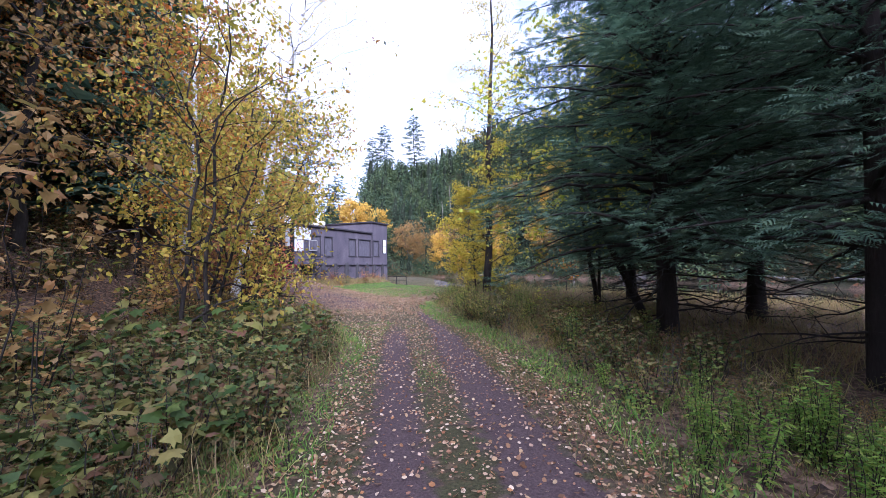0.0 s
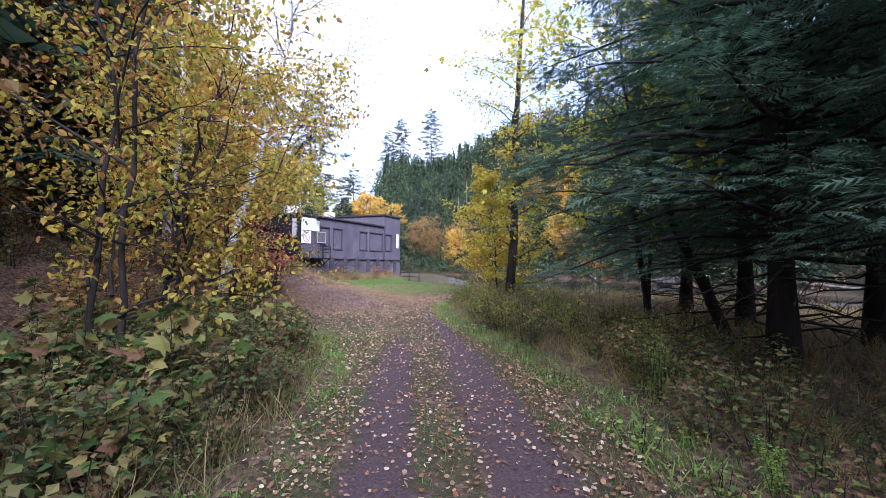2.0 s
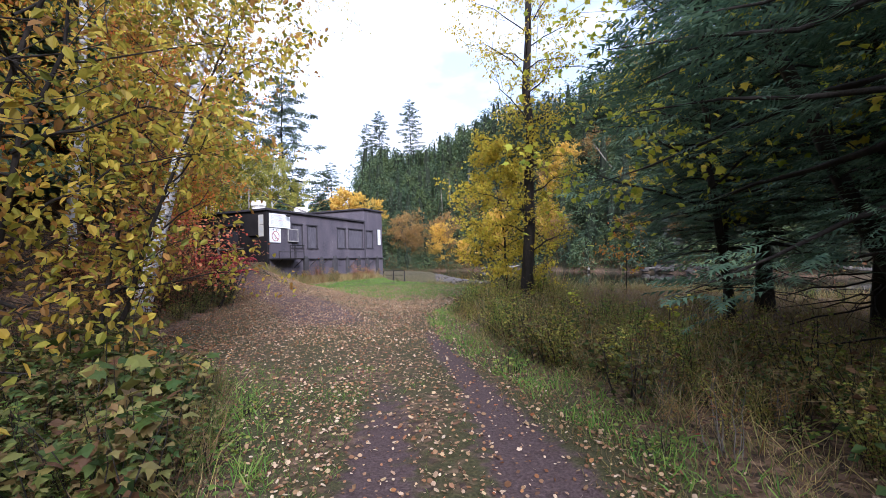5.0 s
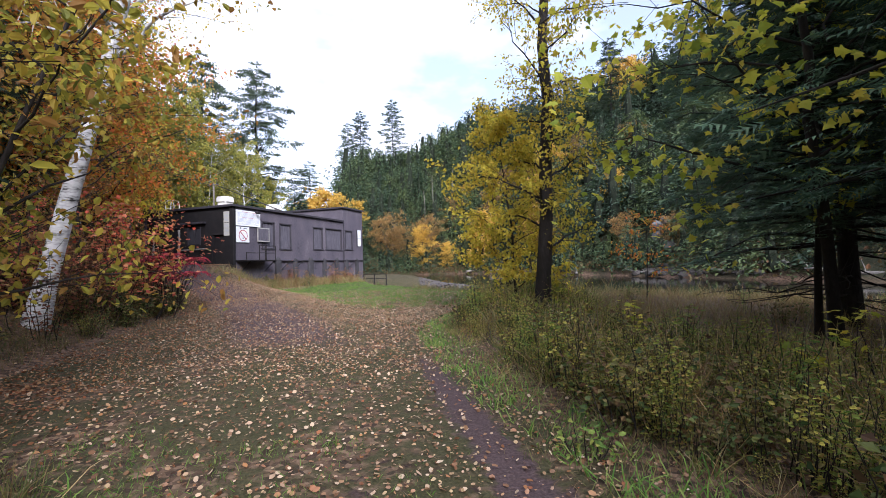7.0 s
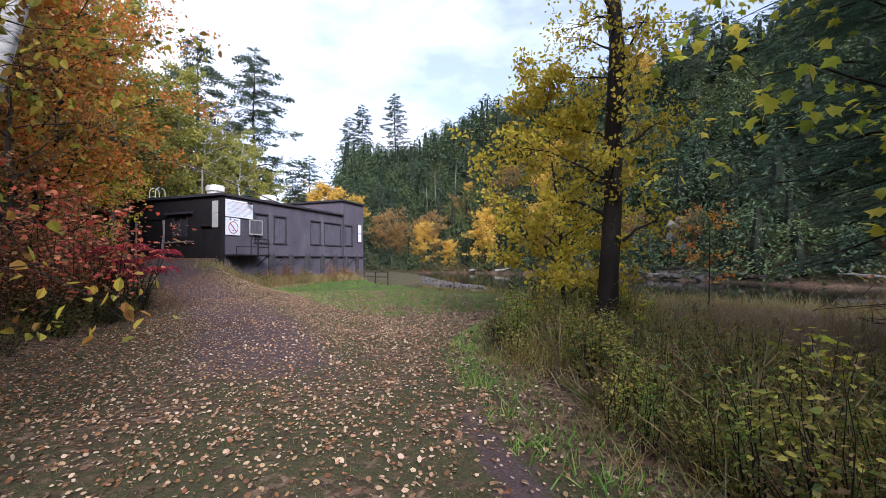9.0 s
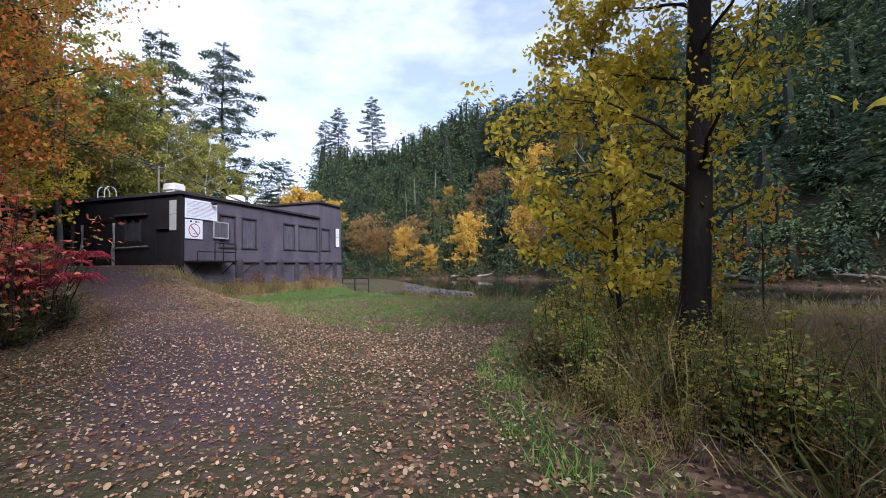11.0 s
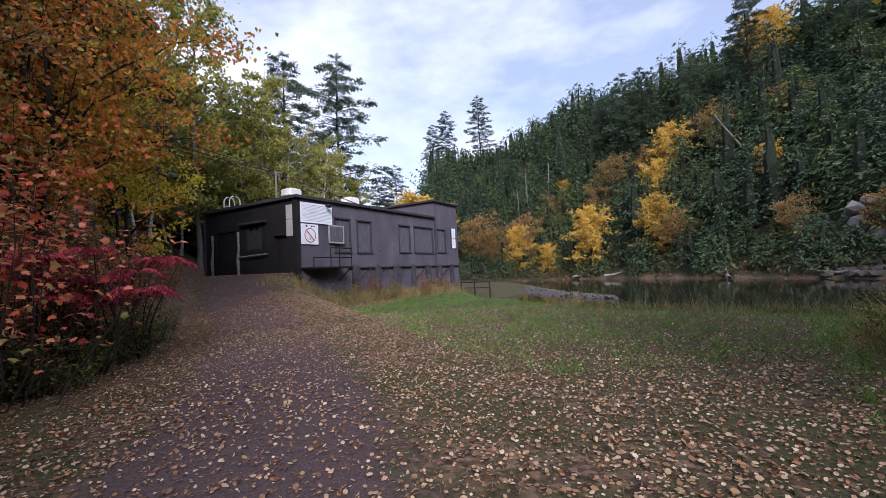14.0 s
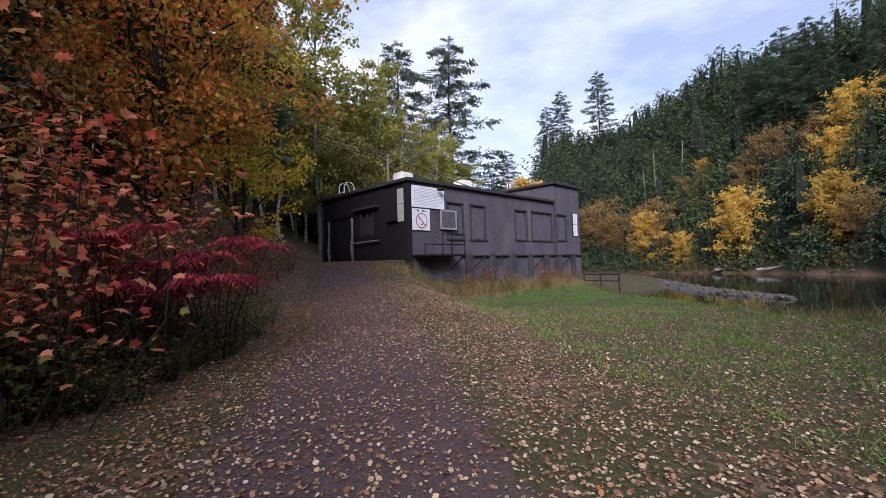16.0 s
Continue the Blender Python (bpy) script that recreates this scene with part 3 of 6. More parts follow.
box("wall", 13.85, LEN, DEEP - 0.3, DEEP - 0.002, LOW - 0.4, TALL - 0.01, M_STUCCO, hall)
box("wall", LEN - 0.3, LEN - 0.003, 0.302, DEEP - 0.3, -1.2, TALL - 0.01, M_STUCCO, hall)
box("corner_board", -0.06, 0.16, -0.05, 0.3, 1.2, LOW, M_NEARBLACK, hall, "black corner board", 0.015)
box("roof", -0.14, 13.59, -0.14, DEEP + 0.35, LOW + 0.02, LOW + 0.14, M_ROOF, hall, "flat felt roof", 0.03)
box("roof", 13.45, LEN + 0.14, -0.14, DEEP + 0.32, TALL + 0.01, TALL + 0.14, M_ROOF, hall, "flat felt roof", 0.03)
box("fascia", -0.19, 13.58, -0.19, -0.142, LOW + 0.0, LOW + 0.16, M_TRIM, hall, "dark eaves board", 0.01)
box("fascia", -0.19, -0.142, -0.14, DEEP + 0.4, LOW + 0.0, LOW + 0.16, M_TRIM, hall, "dark eaves board", 0.01)
box("fascia", 13.4, LEN + 0.16, -0.19, -0.142, TALL - 0.01, TALL + 0.15, M_TRIM, hall, "dark eaves board", 0.01)
box("fascia", 13.4, 13.448, -0.14, DEEP + 0.34, TALL - 0.01, TALL + 0.15, M_TRIM, hall, "dark eaves board", 0.01)
for n, (x0, x1, z0, z1) in enumerate(WINDOWS):
    w = new("boarded_window")
    w.parent = hall
    box("panel", x0, x1, 0.1, 0.14, z0, z1, M_PANEL, w, "grey painted boarding")
    k = 0
    while x0 + 0.02 + 0.16 * (k + 1) < x1:
        box("board", x0 + 0.02 + 0.16 * k, x0 + 0.165 + 0.16 * k, 0.082, 0.1, z0 + 0.03, z1 - 0.03, M_PANEL, w)
        k += 1
    for nm, a in (("jamb", (x0 - 0.06, x0 + 0.03, z0, z1)), ("jamb", (x1 - 0.03, x1 + 0.06, z0, z1)), ("lintel", (x0 - 0.1, x1 + 0.1, z1 - 0.02, z1 + 0.08)), ("sill", (x0 - 0.12, x1 + 0.12, z0 - 0.09, z0))):
        box(nm, a[0], a[1], -0.07 if nm == "sill" else -0.03, 0.07, a[2], a[3], M_TRIM, w, "", 0.008)
sc = new("screened_frame")
sc.parent = hall
for a in ((2.09, 2.17, 3.44, 4.48), (3.22, 3.3, 3.44, 4.48), (2.17, 3.22, 3.44, 3.52), (2.17, 3.22, 4.4, 4.48)):
    box("frame", a[0], a[1], -0.16, -0.11, a[2], a[3], M_PLASTER, sc, "pale worn frame")
box("mesh_panel", 2.17, 3.22, -0.145, -0.12, 3.52, 4.4, M_PANEL, sc, "grey mesh panel")
# ledge, piers and struts on the river wall
box("ledge", 3.7, 7.6, -0.16, -0.002, 1.98, 2.06, M_TRIM, hall, "narrow dark ledge", 0.01)
box("ledge", 7.6, LEN + 0.1, -0.16, -0.002, 2.0, 2.08, M_TRIM, hall, "narrow dark ledge", 0.01)
box("pipe_run", 13.55, 13.66, -0.12, -0.01, -0.6, 5.6, M_TRIM, hall, "dark downpipe at the joint", 0.03)
for x, w in ((4.25, 0.55), (6.3, 0.42), (8.3, 0.62), (10.3, 0.4), (12.3, 0.5), (14.0, 0.34), (15.9, 0.4)):
    bm = bmesh.new()
    box_bm(bm, x - w / 2, x + w / 2, -0.24, -0.004, -1.2, 2.0)
    r = bmesh.ops.create_uvsphere(bm, u_segments=12, v_segments=6, radius=w / 2)
    for v in r["verts"]:
        v.co = (x + v.co.x, -0.12 + v.co.y * 0.45, 2.05 + v.co.z * 0.9)
    bmesh.ops.bevel(bm, geom=[e for e in bm.edges if e.calc_length() > 1], offset=0.03, segments=1, affect="EDGES")
    part("pier", bm, M_MOSS, hall, "dark mossy concrete pier")
for x0, x1, z1 in ((6.95, 6.25, 1.42), (11.6, 10.4, 1.0), (15.2, 14.35, 1.3), (5.3, 4.75, 1.4)):
    rod("strut", [(x0, -0.45, 1.99), (x1, -0.08, z1)], 0.035, M_IRON, hall, "rusty iron strut")
    rod("bracket", [(x0 + 0.05, -0.5, 2.0), (x0 + 0.05, -0.04, 2.0)], 0.035, M_IRON, hall, "iron bracket")
# gable details
for y in (5.02, 7.6):
    g = tube(Geo(), [(-0.04, y, 1.9), (-0.06, y + 0.03, 2.7), (-0.05, y - 0.04, 3.5), (-0.04, y, 4.4)], [0.07, 0.1, 0.05, 0.08], 7)
    obj("plaster_patch", g.mesh("plaster_patch", M_PLASTER), hall, None, "pale peeling plaster strip")
box("door", 0.12, 0.18, 5.2, 7.25, 1.4, 4.5, M_NEARBLACK, hall, "black plank double door")
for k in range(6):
    box("plank", 0.09, 0.12, 5.23 + k * 0.335, 5.55 + k * 0.335, 1.42, 4.46, M_NEARBLACK, hall)
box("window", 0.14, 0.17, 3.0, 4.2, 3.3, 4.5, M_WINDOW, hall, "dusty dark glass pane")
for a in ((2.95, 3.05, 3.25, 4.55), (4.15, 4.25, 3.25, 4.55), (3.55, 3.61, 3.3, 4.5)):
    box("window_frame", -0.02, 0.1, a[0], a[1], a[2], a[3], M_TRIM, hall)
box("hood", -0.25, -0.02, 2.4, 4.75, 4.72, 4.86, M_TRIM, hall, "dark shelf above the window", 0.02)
box("door", 0.2, 0.26, 0.8, 1.9, 1.4, 3.9, M_NEARBLACK, hall, "recessed black door")
rod("bar", [(-0.16, 2.25, 2.95), (-0.16, 4.9, 2.9)], 0.05, M_DEADWOOD, hall, "weathered wooden bar")
for y in (2.4, 4.7):
    rod("bar_bracket", [(0.0, y, 2.93), (-0.18, y, 2.93)], 0.03, M_IRON, hall)
for x, y, top in ((2.2, 3.0, 6.97), (5.7, 1.5, 6.67)):
    bm = bmesh.new()
    box_bm(bm, x - 0.46, x + 0.46, y - 0.46, y + 0.46, top - 0.5, top)
    bmesh.ops.bevel(bm, geom=bm.edges[:], offset=0.09, segments=2, affect="EDGES")
    box_bm(bm, x - 0.36, x + 0.36, y - 0.36, y + 0.36, LOW + 0.13, top - 0.45)
    part("roof_vent", bm, M_VENT, hall, "white metal roof ventilator")
rod("mast", [(0.8, 2.6, LOW + 0.16), (0.8, 2.6, LOW + 2.0)], 0.06, M_DEADWOOD, hall, "wooden cable mast")
rod("mast_arm", [(0.8, 2.1, LOW + 1.85), (0.8, 3.1, LOW + 1.85)], 0.04, M_DEADWOOD, hall)

H3 = lambda x, y, z: HALL @ Vector((x, y, z))


def hall_thing(name, label, category):
    ob = tagged(new(name), label, category)
    ob.matrix_basis = HALL
    return ob


# notices on the walls
s = hall_thing("information_sign", "white information board with lines of small print on the river wall", "sign")
box("board", 0.2, 2.46, -0.08, -0.012, 4.5, 5.6, M_WHITE, s, "", 0.008)
for k in range(12):
    ww = 2.02 if k % 5 else 1.3
    box("text_line", 1.33 - ww / 2, 1.33 + ww / 2, -0.086, -0.08, 5.47 - k * 0.078, 5.49 - k * 0.078, M_REDINK if k in (0, 5) else M_PALEINK, s, "line of unreadable print")
s = hall_thing("prohibition_sign", "white sign with a red prohibition ring below the board", "sign")
box("board", 0.21, 1.38, -0.075, -0.012, 3.33, 4.43, M_WHITE, s, "", 0.008)
bm = bmesh.new()
ring = [(math.cos(a), math.sin(a)) for a in np.linspace(0, 2 * math.pi, 33)[:-1]]
for k in range(32):
    a, c = ring[k], ring[(k + 1) % 32]
    bm.faces.new([bm.verts.new((0.8 + p[0] * r, -0.079, 3.82 + p[1] * r)) for p, r in ((a, 0.4), (a, 0.345), (c, 0.345), (c, 0.4))])
bm.faces.new([bm.verts.new((0.8 + p, -0.08, 3.82 + q)) for p, q in ((-0.275, 0.225), (-0.225, 0.275), (0.275, -0.225), (0.225, -0.275))])
part("ring", bm, M_REDINK, s, "red ring with a diagonal bar")
for x0, x1, z0, z1 in ((0.74, 0.86, 3.6, 3.66), (0.5, 0.62, 4.27, 4.38), (0.85, 0.95, 4.27, 4.36), (0.95, 1.15, 4.3, 4.34)):
    box("mark", x0, x1, -0.078, -0.0752, z0, z1, M_INK, s, "black picture mark")
s = hall_thing("flood_lamp", "small black flood lamp above the information board", "lamp")
rod("arm", [(1.95, -0.02, 5.55), (1.95, -0.3, 5.56)], 0.03, M_IRON, s)
bm = bmesh.new()
box_bm(bm, 1.78, 2.12, -0.46, -0.26, 5.42, 5.6)
bmesh.ops.bevel(bm, geom=bm.edges[:], offset=0.04, segments=1, affect="EDGES")
part("housing", bm, M_IRON, s)
s = hall_thing("notice_board", "narrow cream notice in two sheets on the black gable", "sign")
box("sheet", -0.04, -0.012, 0.3, 0.82, 4.72, 5.48, M_CREAM, s)
box("sheet", -0.04, -0.012, 0.3, 0.82, 3.8, 4.69, M_CREAM, s)
for k in range(7):
    box("text_line", -0.045, -0.04, 0.37, 0.75, 5.36 - k * 0.09, 5.385 - k * 0.09, M_PALEINK, s)
for k in range(8):
    box("text_line", -0.045, -0.04, 0.37, 0.75, 4.58 - k * 0.09, 4.605 - k * 0.09, M_PALEINK, s)
s = hall_thing("wall_sign", "tall white two-part sign on the taller bay", "sign")
box("plate", 16.22, 16.84, -0.06, -0.012, 4.36, 5.16, M_WHITE, s)
box("plate", 16.22, 16.84, -0.06, -0.012, 3.5, 4.32, M_WHITE, s)
box("edge", 16.1, 16.21, -0.07, -0.012, 3.48, 5.18, M_TRIM, s, "dark edge strip")
for k in range(11):
    box("text_line", 16.42, 16.64, -0.064, -0.06, 5.02 - k * 0.135, 5.06 - k * 0.135, M_PALEINK, s)
# landing
s = hall_thing("metal_landing", "black iron landing with a two-bar railing on the river wall", "landing")
box("deck", 0.15, 3.0, -1.05, -0.02, 1.98, 2.08, M_IRON, s, "", 0.01)
for x in (1.35, 2.0, 2.95):
    rod("post", [(x, -1.0, 2.08), (x, -1.0, 3.12)], 0.028, M_IRON, s)
rod("post", [(2.95, -0.06, 2.08), (2.95, -0.06, 3.12)], 0.028, M_IRON, s)
for z in (2.58, 3.1):
    rod("rail", [(1.35, -1.0, z), (2.95, -1.0, z), (2.95, -0.06, z)], 0.026, M_IRON, s)
rod("rail", [(0.15, -1.0, 2.57), (1.35, -1.0, 2.57)], 0.026, M_IRON, s)
rod("post", [(0.15, -1.0, 1.98), (0.15, -1.0, 2.6)], 0.028, M_IRON, s)
for x in (0.6, 2.9):
    rod("brace", [(x, -0.95, 2.0), (x, -0.05, 1.3)], 0.03, M_IRON, s)
# rails of a roof ladder at the far edge of the low roof
s = hall_thing("roof_ladder", "grey hooped ladder rails at the roof edge", "ladder")
for y in (6.0, 6.55):
    a = np.linspace(0, math.pi, 9)
    pts = [(0.1, y, LOW - 0.6)] + [(0.45 - 0.35 * math.cos(v), y, LOW + 0.6 + 0.35 * math.sin(v)) for v in a] + [(0.8, y, LOW + 0.16)]
    rod("rail", pts, 0.03, M_VENT, s)
rod("rung", [(0.1, 6.0, LOW + 0.3), (0.1, 6.55, LOW + 0.3)], 0.02, M_VENT, s)
# cables from the mast up to the wooded slope
for k, (dy, end) in enumerate(((2.15, (-27, 36, 14.2)), (2.6, (-27, 36.4, 13.7)), (3.05, (-27, 36.8, 13.3)))):
    a, c = H3(0.8, dy, LOW + 1.9), Vector(end)
    pts = [a.lerp(c, t) - Vector((0, 0, 2.0 * 0.5 * t * (1 - t) * 2)) for t in np.linspace(0, 1, 14)]
    g = tube(Geo(), [tuple(p) for p in pts], np.full(14, 0.022), 5)
    tagged(obj("power_cable", g.mesh("power_cable", M_TRIM)), "black overhead cable running from the roof mast uphill", "cable", "overhead cables")
for k, end in enumerate(((4.6, -0.1, LOW + 0.17), (6.6, 0.6, LOW + 0.17))):
    a, c = H3(0.8, 2.6, LOW + 1.9), H3(*end)
    g = tube(Geo(), [tuple(a.lerp(c, t)) for t in np.linspace(0, 1, 4)], np.full(4, 0.022), 5)
    tagged(obj("stay_wire", g.mesh("stay_wire", M_TRIM)), "straight dark stay wire from the mast to the roof", "cable", "stay wires")

# fence beside the mill and the stone bar in the river
fence = tagged(new("rail_fence"), "low dark metal rail fence at the end of the mill", "fence")
FX = [(-0.5, 54.4), (0.55, 53.4), (1.67, 52.4)]
for x, y in FX:
    rod("post", [(x, y, -0.9), (x, y, 0.62)], 0.05, M_IRON, fence)
rod("rail", [(x, y, 0.6) for x, y in FX], 0.04, M_IRON, fence)
rod("rail", [(x, y, 0.15) for x, y in FX], 0.035, M_IRON, fence)
slab = tagged(new("concrete_slab"), "dark concrete footing slab at the mill's river corner", "slab")
slab.matrix_basis = HALL
box("slab_body", 12.5, LEN + 1.6, -2.2, -0.26, -1.6, -0.28, M_MOSS, slab, "", 0.05)


def stone_mesh(k):
    bm = bmesh.new()
    bmesh.ops.create_icosphere(bm, subdivisions=1, radius=1.0)
    r2 = random.Random(k)
    for v in bm.verts:
        v.co = Vector((v.co.x * r2.uniform(0.7, 1.2), v.co.y * r2.uniform(0.6, 1.1), v.co.z * r2.uniform(0.4, 0.75)))
    me = bpy.data.meshes.new("stone")
    bm.to_mesh(me)
    bm.free()
    me.materials.append(M_STONE)
    return me


STONES = [stone_mesh(k) for k in range(6)]
bar = tagged(new("stone_bar"), "low bar of grey river stones running out into the water", "rocks")
bar_line = np.array([(6.4, 72), (6.7, 62), (7.4, 55.5), (8.6, 51), (9.8, 48)])
mound = Geo()
u, v = np.linspace(0, 4, 60), np.linspace(-1, 1, 13)
U, V = np.meshgrid(u, v, indexing="ij")
cx, cy = np.interp(U, np.arange(5), bar_line[:, 0]), np.interp(U, np.arange(5), bar_line[:, 1])
half = 2.3 - 0.5 * U
top = (0.62 - 0.07 * U) * (1 - V ** 2) + 0.06 * ripple(cx * 6 + V * 3, cy * 5) * (1 - V ** 2)
i, j = np.meshgrid(np.arange(59), np.arange(12), indexing="ij")
mound.add(np.stack([cx + V * half, cy + V * half * 0.3, -1.05 + top], -1), np.stack([i * 13 + j, (i + 1) * 13 + j, (i + 1) * 13 + j + 1, i * 13 + j + 1], -1).reshape(-1, 4))
obj("gravel", mound.mesh("gravel", M_GRAVEL, True), bar, None, "dark grey gravel and driftwood debris")
for k in range(290):
    t = random.random() ** 0.8 * 3.9
    a, c = bar_line[int(t)], bar_line[int(t) + 1]
    p = a + (c - a) * (t % 1)
    wide = 2.3 - 0.5 * t
    off = max(-0.9, min(0.9, random.gauss(0, 0.4)))
    st = obj("stone", STONES[k % 6], bar)
    z = -1.05 + (0.62 - 0.07 * t) * (1 - off * off)
    st.matrix_basis = pose(p[0] + off * wide, p[1] + off * wide * 0.3, z, random.uniform(-20, 20), random.uniform(-20, 20), random.uniform(0, 360)) @ Matrix.Scale(random.uniform(0.07, 0.26), 4)
heap = tagged(new("rock_heap"), "grey rocks heaped along the far waterline", "rocks")
for k in range(90):
    y = 46 + 16 * random.random()
    x = float(np.interp(y, FAR_SHORE[::-1, 1], FAR_SHORE[::-1, 0])) + random.uniform(-0.3, 2.2)
    st = obj("stone", STONES[k % 6], heap)
    st.matrix_basis = pose(x, y, max(hz(x, y), -0.8) + 0.05, random.uniform(-25, 25), random.uniform(-25, 25), random.uniform(0, 360)) @ Matrix.Scale(random.uniform(0.25, 0.75), 4)

# ---- trees ----


def bent(a, b2, n, wob, sag=0.0):
    """A wandering line between two points."""
    a, b2 = np.asarray(a, float), np.asarray(b2, float)
    t = np.linspace(0, 1, n)[:, None]
    off = np.cumsum(rng.normal(0, wob, (n, 3)), 0)
    off -= t * off[-1]
    p = a + (b2 - a) * t + off
    p[:, 2] -= sag * np.sin(np.pi * t[:, 0])
    return p


BOUGH = (np.array([(0, 0, 0), (0.6, 0.3, -0.03), (1.15, 0.02, -0.2), (0.5, -0.32, -0.03)]), np.array([(0, 2, 1), (0, 3, 2)]))


def broadleaf(label, category, at, tall, girth, crown_from, spread, leaf_mat, leaves, leaf_size, bark=None, lean=(0, 0), stems=1, limbs=16, shape=None, sparse_top=0.0, name="tree", clump=0.22, wob=0.008, face=(0, 0, 0.8), limb=0.42):
    """A broad-leaved tree: tapered stems, limbs, twigs, and leaves in loose sprays round the twigs."""
    bark, shape = bark or M_BARK, shape or LEAF2
    wood, crown = Geo(), Geo()
    twigs = wood
    tips = []
    for s in range(stems):
        a = rng.uniform(0, 6.28)
        out = 0 if stems == 1 else rng.uniform(0.12, 0.3) * tall
        top = np.array([lean[0] + out * math.cos(a), lean[1] + out * math.sin(a), tall * (1 if s == 0 else rng.uniform(0.6, 0.95))])
        line = bent((0, 0, -0.3) if stems == 1 else (0.12 * math.cos(a), 0.12 * math.sin(a), -0.3), top, 12, tall * wob)
        rad = girth * (1 if stems == 1 else 0.7) * np.linspace(1, 0.1, 12) ** 0.9
        rad[0] *= 1.35
        tube(wood, line, rad, 9)
        for k in range(max(3, limbs // stems)):
            f = crown_from / tall + (1 - crown_from / tall) * ((k + rng.uniform(0, 1)) / max(3, limbs // stems)) * 0.96
            p = np.array([np.interp(f, np.linspace(0, 1, 12), line[:, c]) for c in range(3)])
            az = k * 2.4 + rng.uniform(-0.6, 0.6)
            reach = spread * (0.45 + 0.75 * math.sin(math.pi * min(1, (f - crown_from / tall) / (1 - crown_from / tall) * 0.8 + 0.2))) * rng.uniform(0.65, 1.1)
            end = p + np.array([math.cos(az) * reach, math.sin(az) * reach, reach * rng.uniform(0.1, 0.75)])
            bough = bent(p, end, 7, reach * 0.035, -reach * 0.08)
            r0 = girth * limb * (1 - 0.75 * f)
            tube(twigs, bough, np.linspace(r0, r0 * 0.15, 7), 5)
            for q in range(10):
                b0 = bough[1 + q % 6]
                tw = unit(end - p + rng.normal(0, 0.8, 3) * reach) * reach * rng.uniform(0.2, 0.6)
                tl = bent(b0, b0 + tw, 3, reach * 0.02)
                tube(twigs, tl, np.linspace(r0 * 0.22, 0.003, 3), 3)
                tips += [(tl[1], f), ((tl[1] + tl[2]) / 2, f), (tl[2], f)]
            tips.append((end, f))
    pts = np.array([t[0] for t in tips])
    wgt = np.array([1 - sparse_top * t[1] for t in tips])
    pick = rng.choice(len(pts), leaves, p=wgt / wgt.sum())
    pos = pts[pick] + rng.normal(0, clump * spread * 0.3, (leaves, 3)) * (1, 1, 0.7)
    way = ball(leaves) + (0, 0, -0.45)
    up = ball(leaves) * 0.7 + face
    scatter(crown, shape, pos, way, up, leaf_size * rng.uniform(0.6, 1.25, leaves))
    t = tagged(new(name), label, category)
    obj("trunk", wood.mesh("trunk", bark, True), t)
    obj("crown", crown.mesh("crown", leaf_mat), t)
    t.matrix_basis = pose(at[0], at[1], hz(*at[:2]))
    return t


